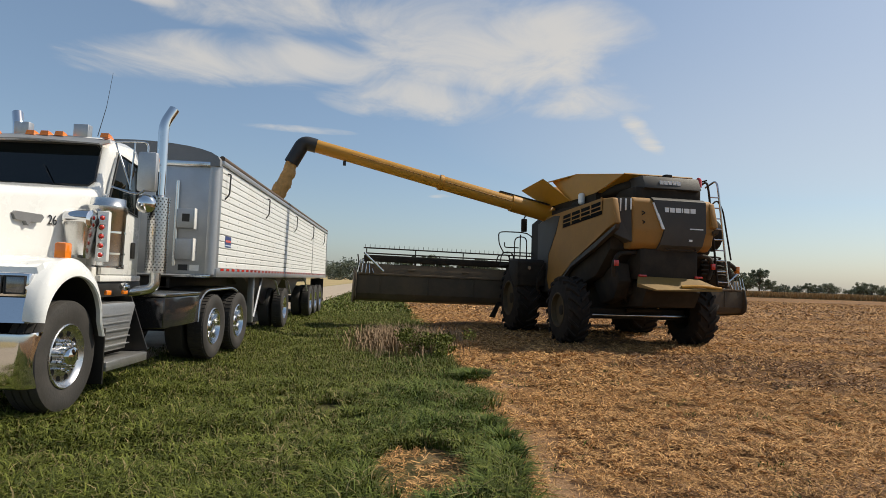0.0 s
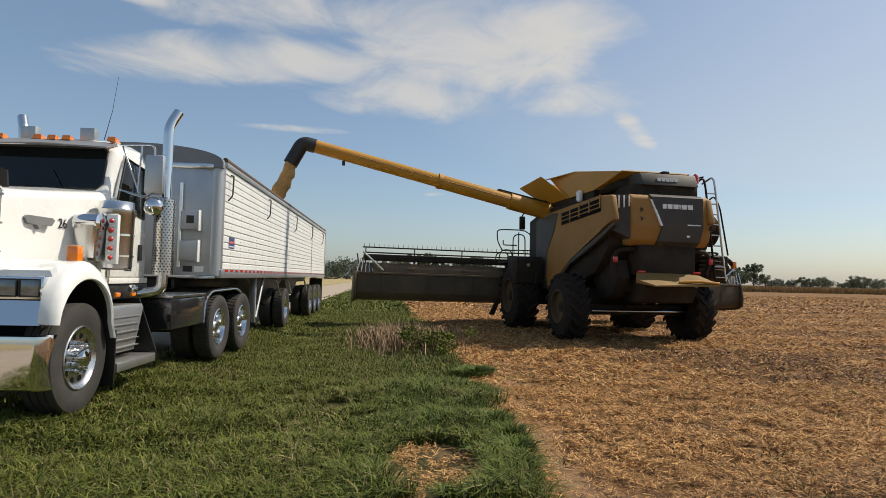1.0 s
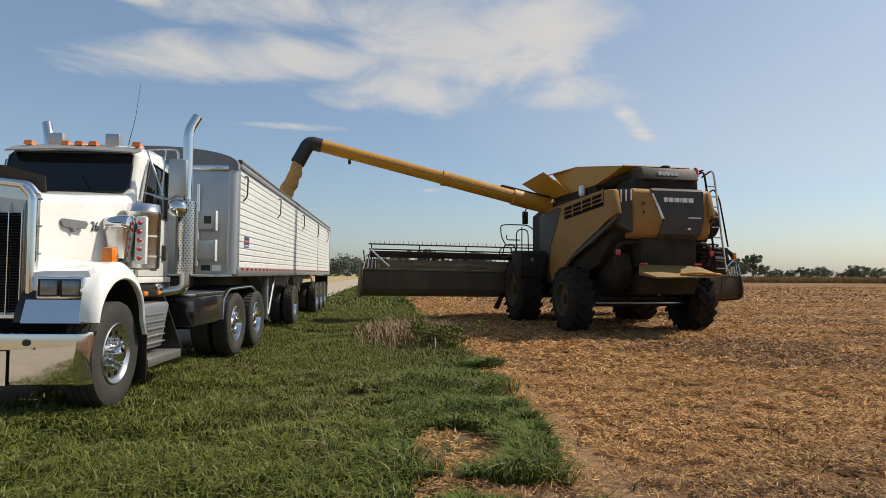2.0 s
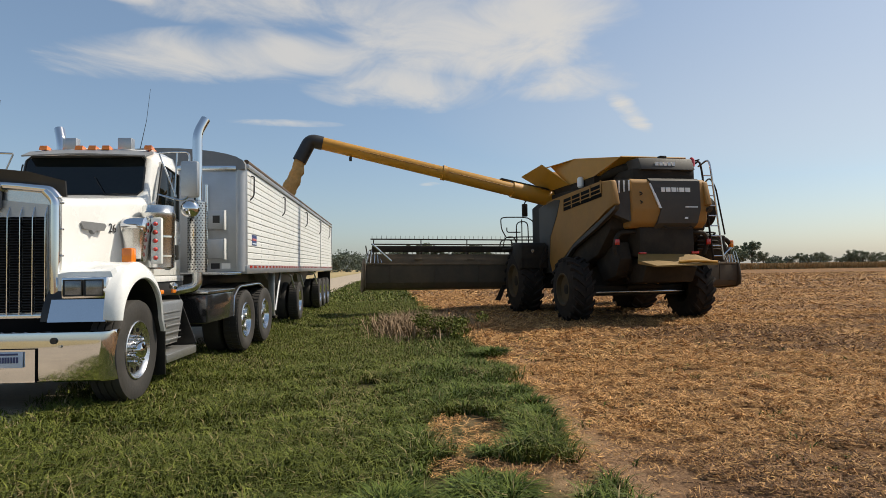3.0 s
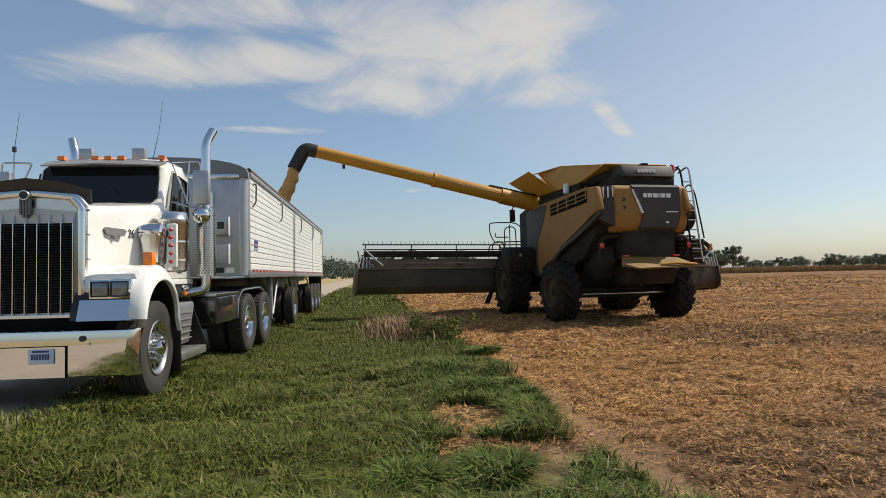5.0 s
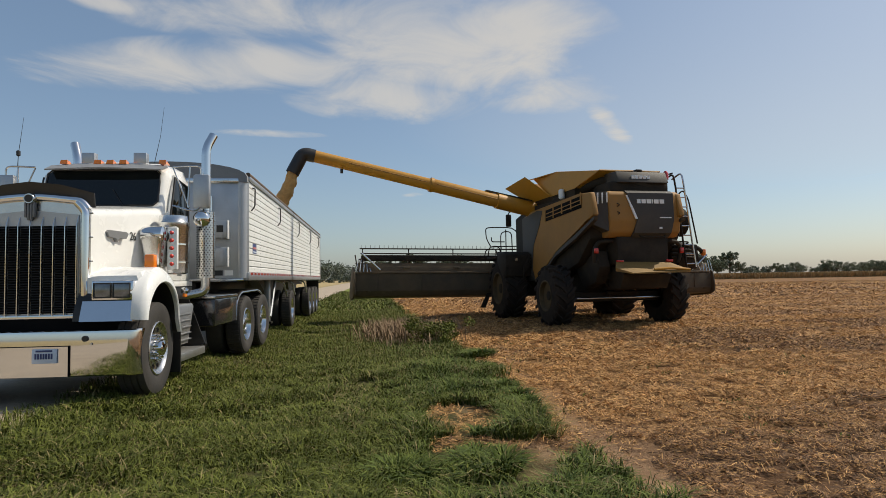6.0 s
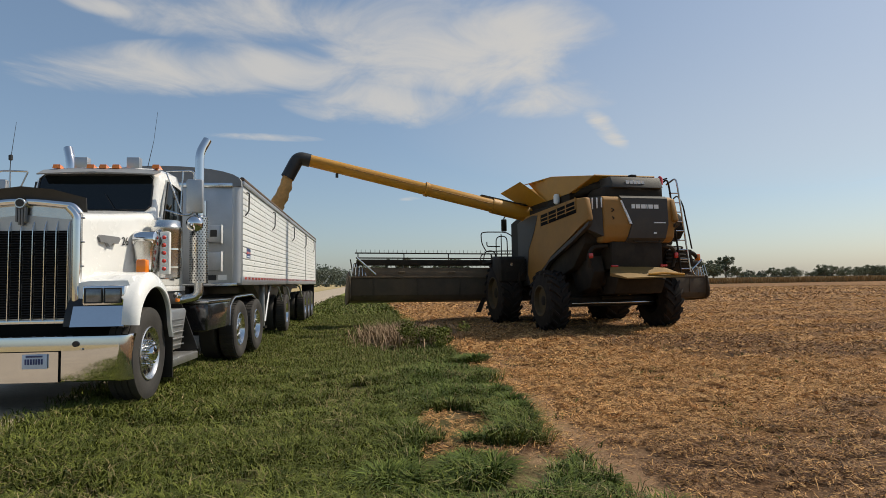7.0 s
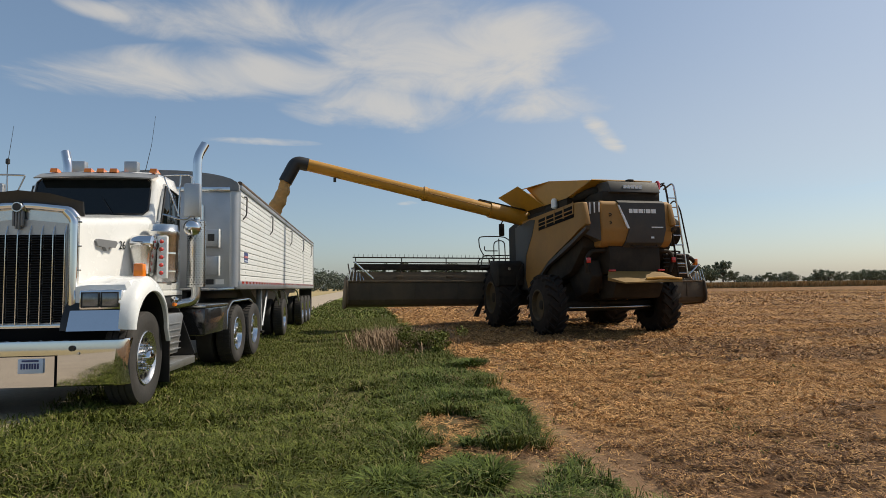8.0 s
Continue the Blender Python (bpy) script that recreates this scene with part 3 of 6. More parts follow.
cab = part("cab", skin([cab_sec(1.06, 0.79, 1.22, 2.24, 0.05), cab_sec(1.10, 0.80, 1.22, 2.28, 0.05), cab_sec(1.24, 0.79, 1.22, 2.80, 0.07), cab_sec(1.36, 0.82, 1.22, 2.90, 0.10), cab_sec(1.9, 0.83, 1.22, 2.95, 0.12), cab_sec(2.02, 0.82, 1.22, 2.90, 0.14), cab_sec(2.06, 0.78, 1.22, 2.78, 0.12)]), "white", truck, "white cab with dark windows", angle=35)
ws = part("windscreen", skin([[(-0.66, 1.085, 2.31), (0.66, 1.085, 2.31), (0.715, 1.10, 2.36), (0.71, 1.20, 2.73), (0.66, 1.215, 2.78), (-0.66, 1.215, 2.78), (-0.71, 1.20, 2.73), (-0.715, 1.10, 2.36)], [(-0.66, 1.13, 2.30), (0.66, 1.13, 2.30), (0.715, 1.15, 2.36), (0.71, 1.25, 2.73), (0.66, 1.27, 2.78), (-0.66, 1.27, 2.78), (-0.71, 1.25, 2.73), (-0.715, 1.15, 2.36)]]), "tint", cab, "dark tinted windscreen")
part("screen_seal", tube([(-0.67, 1.085, 2.30), (0.67, 1.085, 2.30), (0.725, 1.10, 2.355), (0.72, 1.20, 2.735), (0.67, 1.215, 2.79), (-0.67, 1.215, 2.79), (-0.72, 1.20, 2.735), (-0.725, 1.10, 2.355), (-0.67, 1.085, 2.30)], 0.012, 6), "black", ws)
for x in (-0.35, 0.3):
    part("wiper", tube([(x, 1.06, 2.29), (x - 0.16, 1.12, 2.52)], 0.006, 5), "black", ws)
part("sun_visor", skin([[(x, 1.08 - 0.06 * math.cos(x * 1.6), 2.80 - 0.03 * abs(x)) for x in np.linspace(-0.69, 0.77, 9)] + [(x, 1.25, 2.89 - 0.05 * x * x) for x in np.linspace(0.79, -0.71, 9)],
                        [(x, 1.09 - 0.06 * math.cos(x * 1.6), 2.785 - 0.03 * abs(x)) for x in np.linspace(-0.69, 0.77, 9)] + [(x, 1.25, 2.86 - 0.05 * x * x) for x in np.linspace(0.79, -0.71, 9)]]), "tarp", cab, "grey metal sun visor")
for i, x in enumerate((-0.54, -0.11, 0.05, 0.215, 0.73)):
    part("marker_lamp", skin([[(x - 0.048, 1.22, 2.88), (x + 0.048, 1.22, 2.88), (x + 0.042, 1.235, 2.935), (x - 0.042, 1.235, 2.935)], [(x - 0.05, 1.36, 2.88), (x + 0.05, 1.36, 2.88), (x + 0.025, 1.33, 2.93), (x - 0.025, 1.33, 2.93)]]), "amber", cab, "amber roof marker lamp")
for x in (-0.30, 0.38):
    part("roof_box", box(x - 0.085, x + 0.085, 1.36, 1.46, 2.90, 3.06, 0.008), "alu", cab, "square metal roof lamp housing")
# near side: window, door, fittings
for s in (1, -1):
    dr = part("door", prism([(1.12, 1.30), (1.95, 1.30), (1.95, 2.72), (1.36, 2.75), (1.20, 2.22), (1.12, 2.2)], s * 0.810, s * 0.850, "x", 0.008), "white", truck, "white door with farm emblem in yellow and green")
    wd = part("side_window", prism([(1.19, 2.16), (1.85, 2.04), (1.86, 2.64), (1.35, 2.70)], s * 0.840, s * 0.856, "x", 0.004), "tint", dr, "dark side window")
    part("window_seal", tube([(s * 0.855, 1.18, 2.15), (s * 0.855, 1.86, 2.03), (s * 0.855, 1.87, 2.65), (s * 0.855, 1.345, 2.71), (s * 0.855, 1.18, 2.15)], 0.014, 6), "black", wd)
    part("door_handle", box(min(s * 0.850, s * 0.875), max(s * 0.850, s * 0.875), 1.75, 1.83, 1.50, 1.70, 0.008), "black", dr)
    part("sill_strip", box(min(s * 0.805, s * 0.855), max(s * 0.805, s * 0.855), 1.1, 2.04, 1.22, 1.29, 0.006), "white", truck)
    part("door_emblem", lathe([(s * 0.851, 0.075), (s * 0.855, 0.075)], (0, 1.52, 1.87), seg=20), mat("emblem_yellow", (0.7, 0.4, 0.03), 0.5), dr)
    part("door_emblem_leaf", box(min(s * 0.852, s * 0.858), max(s * 0.852, s * 0.858), 1.44, 1.60, 1.79, 1.81), mat("emblem_green", (0.04, 0.18, 0.05), 0.5), dr)
    for i in range(5):
        part("door_bar", box(min(s * 0.852, s * 0.856), max(s * 0.852, s * 0.856), 1.44 + i * 0.035, 1.464 + i * 0.035, 1.37, 1.42), "letters", dr)
    # air cleaner
    ac = part("air_cleaner", lathe([(1.38, 0.14), (1.40, 0.175), (1.96, 0.18), (1.98, 0.192), (2.04, 0.192), (2.06, 0.175), (2.13, 0.17), (2.15, 0.02)], (s * 1.0, 0.90, 0), axis="z", seg=28), "steel", truck, "round stainless air cleaner canister")
    for z in (1.52, 1.75, 2.0):
        part("clamp_band", lathe([(z, 0.188), (z + 0.02, 0.188)], (s * 1.0, 0.90, 0), axis="z", seg=28), "chrome", ac)
    part("lamp_strip", box(min(s * 1.0, s * 1.12), max(s * 1.0, s * 1.12), 0.69, 0.75, 1.44, 1.97, 0.008), "trailer_white", ac, "pale lamp strip")
    for i in range(5):
        lamp = part("side_lamp", lathe([(0.66, 0.012), (0.672, 0.024), (0.688, 0.027)], (s * 1.06, 0, 1.51 + i * 0.098), axis="y", seg=12), "red", ac)
        part("lamp_bezel", lathe([(0.682, 0.036), (0.689, 0.036)], (s * 1.06, 0, 1.51 + i * 0.098), axis="y", seg=14), "chrome", lamp)
    secs = []
    for z, x0, x1, y0, y1 in ((1.47, 0.80, 0.955, 0.57, 0.66), (1.50, 0.785, 0.965, 0.545, 0.68), (1.68, 0.765, 0.985, 0.515, 0.69), (1.84, 0.75, 1.0, 0.495, 0.70)):
        c = 0.035
        secs.append([(s * x, y, z) for x, y in ((x0 + c, y0), (x1 - c, y0), (x1 - c * 0.3, y0 + c * 0.3), (x1, y0 + c), (x1, y1), (x0, y1), (x0, y0 + c), (x0 + c * 0.3, y0 + c * 0.3))])
    isn = part("air_intake", skin(secs), "steel", truck, "stainless air intake scoop with a rounded chrome cap", angle=25)
    part("intake_cap", lathe([(s * 0.735, 0.02), (s * 0.735, 0.07), (s * 0.755, 0.104), (s * 0.995, 0.104), (s * 1.015, 0.07), (s * 1.015, 0.02)], (0, 0.598, 1.87), seg=28), "chrome", isn, "rounded chrome cap", angle=50)
    part("intake_pipe", tube([(s * 0.93, 0.62, 1.85), (s * 0.97, 0.86, 1.87)], 0.085, 16), "black", ac)
    # mirror
    mr = part("mirror", box(min(s * 1.14, s * 1.36), max(s * 1.14, s * 1.36), 1.18, 1.27, 2.27, 2.73, 0.03), "alu", truck, "tall stainless wing mirror on tube brackets")
    part("mirror_arm", tube(arc([(s * 0.88, 1.2, 2.83), (s * 1.1, 1.2, 2.84), (s * 1.25, 1.2, 2.84), (s * 1.25, 1.2, 2.2), (s * 0.9, 1.12, 2.30)]), 0.012, 8), "steel", mr)
    part("mirror_arm", tube([(s * 0.88, 1.2, 2.82), (s * 1.1, 1.18, 2.27)], 0.01, 8), "steel", mr)
    part("mirror_arm", tube([(s * 1.1, 1.2, 2.84), (s * 1.08, 1.18, 2.28)], 0.01, 8), "steel", mr)
    part("round_mirror", lathe([(1.14, 0.02), (1.16, 0.08), (1.19, 0.105), (1.235, 0.11)], (s * 1.25, 0, 2.13), axis="y", seg=20), "chrome", mr)
    # stack
    sx = s * 1.06 if s > 0 else s * 0.76
    drop = 0.0 if s > 0 else 0.14
    st = part("exhaust_pipe", tube(arc([(sx, 2.0, 2.25), (sx, 2.0, 3.26 - drop), (sx + s * 0.085, 2.08, 3.48 - drop)], 6), 0.064, 20), "chrome", truck, "chrome exhaust pipe with curved tip")
    part("stack_mouth", tube([(sx + s * 0.083, 2.078, 3.475 - drop), (sx + s * 0.0865, 2.0815, 3.484 - drop)], 0.055, 16), "black", st)
    sh = part("heat_shield", lathe([(1.33, 0.12), (1.33, 0.128), (2.30, 0.128), (2.33, 0.075)], (sx, 2.0, 0), axis="z", seg=32), "steel", st, "perforated stainless heat shield")
    bm = bmesh.new()
    for i in range(28):
        for j in range(18):
            a = 2 * math.pi * (j + 0.5 * (i % 2)) / 18
            p, nn = Vector((sx + math.cos(a) * 0.129, 2.0 + math.sin(a) * 0.129, 1.37 + i * 0.0335)), Vector((math.cos(a), math.sin(a), 0))
            u, w = Vector((-nn.y, nn.x, 0)), Vector((0, 0, 1))
            bm.faces.new([bm.verts.new(p + (u * math.cos(q) + w * math.sin(q)) * 0.0095) for q in (0, 1.05, 2.09, 3.14, 4.19, 5.24)])
    tagged(part("perforations", bm, "void", sh), kind="stuff")
    part("exhaust_elbow", tube(arc([(sx, 2.0, 1.35), (sx, 2.0, 1.13), (s * 0.8, 1.9, 1.08), (s * 0.5, 1.7, 1.05)]), 0.065, 16), "steel", st)
    part("grab_rail", tube([(s * 1.0, 2.16, 1.4), (s * 1.0, 2.16, 2.35)], 0.018, 10), "alu_pol", truck)
    # battery box and steps
    bb = part("step_box", skin([[(s * 0.55, 0.62, 0.98), (s * 1.0, 0.62, 0.98), (s * 1.02, 0.64, 0.94), (s * 1.0, 0.80, 0.45), (s * 0.55, 0.8, 0.45)], [(s * 0.55, 1.6, 0.98), (s * 1.0, 1.6, 0.98), (s * 1.02, 1.6, 0.94), (s * 1.0, 1.45, 0.45), (s * 0.55, 1.45, 0.45)]]), "tread", truck, "tread plate step box")
    for i in range(5):
        part("step_rib", box(min(s * 1.0, s * 1.028), max(s * 1.0, s * 1.028), 0.72, 1.5, 0.5 + i * 0.085, 0.512 + i * 0.085), "alu", bb)
    part("lower_step", box(min(s * 0.85, s * 1.16), max(s * 0.85, s * 1.16), 0.75, 1.68, 0.28, 0.38, 0.01), "tread", bb, "tread plate lower step")
    part("step_bracket", prism([(s * 0.80, 0.90), (s * 0.98, 0.78), (s * 1.14, 0.29), (s * 0.82, 0.29)], 0.69, 0.71, "y"), "black", bb)
    part("step_bracket", prism([(s * 0.60, 1.04), (s * 0.92, 1.04), (s * 1.15, 0.40), (s * 0.60, 0.29)], 1.70, 1.72, "y"), "black", bb)
    for y in (0.70, 1.05, 1.42):
        part("marker_lamp", box(min(s * 0.93, s * 0.97), max(s * 0.93, s * 0.97), y, y + 0.10, 1.07, 1.125, 0.015), "amber", truck, "small amber side lamp")
    part("chrome_cap", lathe([(1.5, 0.045), (1.44, 0.05), (1.42, 0.02)], (s * 0.95, 0, 1.16), axis="y", seg=14), "chrome", truck)
    part("under_rail", box(min(s * 0.76, s * 0.83), max(s * 0.76, s * 0.83), 0.62, 2.1, 1.04, 1.21, 0.01), "black", truck)
    # quarter fender and drive wheels
    qf = part("quarter_fender", box(min(s * 0.62, s * 1.18), max(s * 0.62, s * 1.18), 2.05, 3.25, 0.62, 1.02, 0.02), "gloss_black", truck, "dark polished tank and quarter fender")
    part("fender_top_strip", box(min(s * 0.62, s * 1.19), max(s * 0.62, s * 1.19), 2.05, 3.27, 1.024, 1.07, 0.01), "steel", qf)
    hoop = [(s * 1.15, 3.3, 0.62), (s * 1.15, 3.36, 0.95), (s * 1.15, 3.6, 1.08), (s * 1.15, 4.9, 1.1), (s * 1.15, 5.25, 1.0), (s * 1.15, 5.4, 0.7)]
    secs = [[(s * 0.6, p[1], p[2]), (s * 1.15, p[1], p[2]), (s * 1.16, p[1] + 0.0, p[2] + 0.03), (s * 0.6, p[1], p[2] + 0.03)] for p in arc(hoop, 4)]
    part("wheel_cover", skin(secs), "black", qf)
    part("cover_edge", tube(arc(hoop, 4), 0.02, 8), "steel", qf)
    for y in (3.95, 5.22):
        wheel_dual(truck, s * 1.06, y, s)
for y in (3.95, 5.22):
    part("drive_axle", tube([(-0.95, y, 0.5), (0.95, y, 0.5)], 0.1, 12), "black", truck)
part("fifth_wheel", box(-0.45, 0.45, 3.9, 5.0, 0.95, 1.08, 0.02), "black", truck)
ant = part("antenna", tube([(0.56, 1.4, 2.93), (0.62, 1.44, 3.3), (0.66, 1.46, 3.72)], [0.005, 0.003, 0.002], 6), "black", truck, "thin whip antenna")
a2 = part("antenna", tube([(-1.12, 1.22, 2.7), (-1.11, 1.22, 3.0), (-1.05, 1.22, 3.5)], [0.007, 0.004, 0.002], 6), "black", truck, "thin whip antenna on the mirror bracket")
part("antenna_coil", lathe([(2.98, 0.008), (2.99, 0.025), (3.05, 0.025), (3.06, 0.008)], (-1.11, 1.22, 0), axis="z", seg=10), "black", a2)


# ---- grain trailer (local: x across, y back from its front wall, z up from the road) ----
trailer = thing("grain_trailer", pose(-4.11, 9.04, 0.165), "long white hopper grain trailer with ribbed sides, coupled to the truck", "trailer")
TL, HW, TZ0, TZ1 = 14.46, 1.30, 1.43, 3.05
# side slats
NS = 15
for s in (1, -1):
    for i in range(NS):
        z0 = TZ0 + (TZ1 - TZ0) * i / NS
        z1 = TZ0 + (TZ1 - TZ0) * (i + 1) / NS
        h = z1 - z0
        prof = [(s * (HW - 0.04), z0 + 0.002), (s * (HW - 0.008), z0 + 0.002), (s * HW, z0 + 0.012), (s * HW, z1 - 0.016), (s * (HW - 0.008), z1 - 0.006), (s * (HW - 0.04), z1 - 0.006)]
        part("side_slat", prism(prof, 0.15, TL, "y"), "trailer_white", trailer)
    part("top_rail", prism([(s * (HW - 0.06), TZ1), (s * (HW + 0.035), TZ1), (s * (HW + 0.035), TZ1 + 0.07), (s * (HW - 0.06), TZ1 + 0.075)], 0.1, TL, "y", 0.006), "alu", trailer, "aluminium top rail")
    part("tarp_roll", tube([(s * (HW - 0.02), 0.15, TZ1 + 0.11), (s * (HW - 0.02), TL, TZ1 + 0.11)], 0.045, 10), mat("brown_tarp", (0.10, 0.065, 0.04), 0.7, bump=0.2), trailer, "rolled brown tarp edge")
    br = part("bottom_rail", box(min(s * (HW - 0.08), s * (HW + 0.012)), max(s * (HW - 0.08), s * (HW + 0.012)), 0.05, TL, TZ0 - 0.14, TZ0 - 0.002, 0.006), "alu", trailer, "aluminium bottom rail")
    for i in range(44):
        y = 0.25 + i * 0.322
        x0 = s * (HW + 0.0135)
        part("reflector", box(min(x0, x0 + s * 0.003), max(x0, x0 + s * 0.003), y, y + 0.17, TZ0 - 0.04, TZ0 + 0.01 - 0.012), "red", br, "red reflective tape")
    part("rear_post", box(min(s * (HW - 0.03), s * (HW + 0.02)), max(s * (HW - 0.03), s * (HW + 0.02)), TL - 0.1, TL + 0.03, TZ0 - 0.14, TZ1 + 0.06, 0.006), "alu", trailer)
    part("side_post", box(min(s * HW, s * (HW + 0.012)), max(s * HW, s * (HW + 0.012)), 10.5, 10.56, TZ0, TZ1, 0.003), "alu", trailer)
    for y in (0.36, 3.35, 6.9, 10.2, 13.2):
        part("tarp_hook", tube(arc([(s * (HW + 0.01), y + 0.03, 2.96), (s * (HW + 0.06), y + 0.03, 2.95), (s * (HW + 0.06), y, 2.62), (s * (HW + 0.01), y - 0.05, 2.54)]), 0.013, 8), "black", trailer, "black tarp tie hook")
    # rivet lines
    bm = bmesh.new()
    for y in np.arange(0.6, TL, 0.61):
        for i in range(NS):
            z = TZ0 + (TZ1 - TZ0) * (i + 0.5) / NS
            box(min(s * HW, s * (HW + 0.004)), max(s * HW, s * (HW + 0.004)), y - 0.008, y + 0.008, z - 0.008, z + 0.008, bm=bm)
    tagged(part("rivets", bm, "alu", trailer), kind="stuff")
    # corner post, rounded
    part("corner_post", tube([(s * (HW - 0.12), 0.12, TZ0 - 0.1), (s * (HW - 0.12), 0.12, TZ1 + 0.02)], 0.125, 28), "alu", trailer, "rounded corner post")
logo = part("side_decal", box(HW + 0.001, HW + 0.004, 0.46, 0.80, 1.78, 1.96), "decal_blue", trailer, "small blue decal with a red band")
part("decal_band", box(HW + 0.004, HW + 0.006, 0.48, 0.78, 1.86, 1.90), "red", logo)
part("decal_band", box(HW + 0.004, HW + 0.006, 0.48, 0.78, 1.80, 1.82), "plate", logo)
fw = part("front_wall", box(-HW + 0.1, HW - 0.1, 0.0, 0.05, TZ0 - 0.1, TZ1, 0.005), "alu", trailer, "grey aluminium front wall")
part("rear_wall", box(-HW, HW, TL - 0.04, TL, TZ0, TZ1), "trailer_white", trailer)
part("floor_panel", prism([(0.05, 1.43), (3.2, 1.45), (5.6, 0.62), (6.4, 0.62), (8.4, 1.35), (9.0, 0.75), (9.8, 0.75), (11.6, 1.45), (TL, 1.45), (TL, 1.49), (11.5, 1.49), (8.4, 1.40), (0.05, 1.49)], -0.8, 0.8, "x"), "black", trailer, "dark hopper bottoms")
part("floor_panel", box(-HW + 0.05, HW - 0.05, 0.05, TL - 0.05, 1.43, 1.47), "black", trailer)
# tarp cap, arched
secs = []
for y in (-0.02, 0.45):
    secs.append([(HW * math.cos(a), y, TZ1 + 0.04 + 0.27 * math.sin(a) ** 0.9) for a in np.linspace(0.02, math.pi - 0.02, 15)] + [(-HW, y, TZ1 - 0.04), (HW, y, TZ1 - 0.04)])
cap = part("tarp_cap", skin(secs), "tarp", trailer, "grey arched tarp end cap with faded letters")
for i in range(4):
    part("cap_bar", box(-0.95 + i * 0.1, -0.87 + i * 0.1, -0.028, -0.0205, TZ1 + 0.08, TZ1 + 0.18), "alu", cap)
part("front_rib", box(-HW + 0.14, HW - 0.14, -0.035, 0.0, TZ1 - 0.06, TZ1 + 0.02, 0.008), "alu_pol", fw)
part("front_post", tube([(0.70, -0.05, 1.45), (0.70, -0.05, 2.75)], 0.03, 10), "alu_pol", fw)
part("front_post", tube([(-0.7, -0.05, 1.45), (-0.7, -0.05, 2.75)], 0.03, 10), "alu_pol", fw)
for z0, z1, d in ((2.02, 2.32, True), (1.54, 1.86, False)):
    pn = part("front_cabinet", box(0.74, 0.99, -0.14, 0.0, z0, z1, 0.02), "alu", fw, "pale metal box on the front wall")
    part("cabinet_edge", box(0.992, 1.008, -0.15, 0.0, z0 - 0.01, z1 + 0.01, 0.004), "white", pn)
    if d:
        part("cabinet_window", box(0.82, 0.93, -0.146, -0.141, z0 + 0.1, z1 - 0.08), "black", pn)
for i in range(2):
    part("notice", box(0.75 + i * 0.17, 0.89 + i * 0.17, -0.006, -0.0005, 1.38, 1.47), ("letters", "silver")[i], fw)
part("front_rail", box(-HW + 0.06, HW - 0.06, -0.03, 0.02, TZ0 - 0.15, TZ0 - 0.105, 0.006), "alu_pol", fw)
part("king_plate", box(-0.6, 0.6, 0.1, 3.2, 1.1, 1.28, 0.02), "black", trailer)
part("frame_rail", box(-0.55, -0.42, 0.1, TL, 1.12, 1.30), "black", trailer)
part("frame_rail", box(0.42, 0.55, 0.1, TL, 1.12, 1.30), "black", trailer)
for s in (1, -1):
    lg = part("landing_leg", box(min(s * 1.0, s * 1.12), max(s * 1.0, s * 1.12), 3.3, 3.42, 0.35, 1.3, 0.01), "alu", trailer, "aluminium landing leg with brace")
    part("leg_brace", tube([(s * 1.12, 3.4, 0.45), (s * 1.15, 3.9, 1.28)], 0.03, 8), "alu", lg)
    part("foot", box(min(s * 0.96, s * 1.16), max(s * 0.96, s * 1.16), 3.24, 3.48, 0.30, 0.345), "black", lg)
    for y in (6.4, 11.15, 12.4, 13.65):
        wheel_dual(trailer, s * 1.10, y, s)
    for y in (5.65, 7.3, 10.45):
        mg = part("fender_bracket", tube(arc([(s * 0.9, y, 1.28), (s * 1.1, y, 1.22), (s * 1.15, y + 0.25, 0.85)]), 0.025, 8), "alu", trailer)
for y in (6.4, 11.15, 12.4, 13.65):
    part("axle", tube([(-1.0, y, 0.5), (1.0, y, 0.5)], 0.08, 12), "black", trailer)
for y in (14.3,):
    part("rear_mud_flap", box(0.75, 1.25, y, y + 0.02, 0.35, 1.25), "black", trailer)
    part("rear_mud_flap", box(-1.25, -0.75, y, y + 0.02, 0.35, 1.25), "black", trailer)
# grain heaped inside
me = grid_mesh("grain_load", np.linspace(-5.35, -2.87, 24), np.linspace(9.2, 23.3, 90), lambda x, y: 2.75 + 0.42 * np.exp(-((y - 15.4) / 2.6) ** 2 - ((x + 4.1) / 1.1) ** 2) + 0.02 * np.sin(7 * x) * np.sin(5 * y))
load = new("grain_load", me)
me.materials.append(M["grain"])
tagged(load, "heap of golden soybeans filling the open trailer", "grain", kind="stuff")


# ---- combine harvester (local: x to its right, y forward from the rear axle, z up from the field) ----
CM = pose(5.79, 13.5, 0.15, 0, 0, 5.75)
comb = thing("combine_harvester", CM, "dusty yellow and grey combine harvester unloading grain through its auger", "harvester")


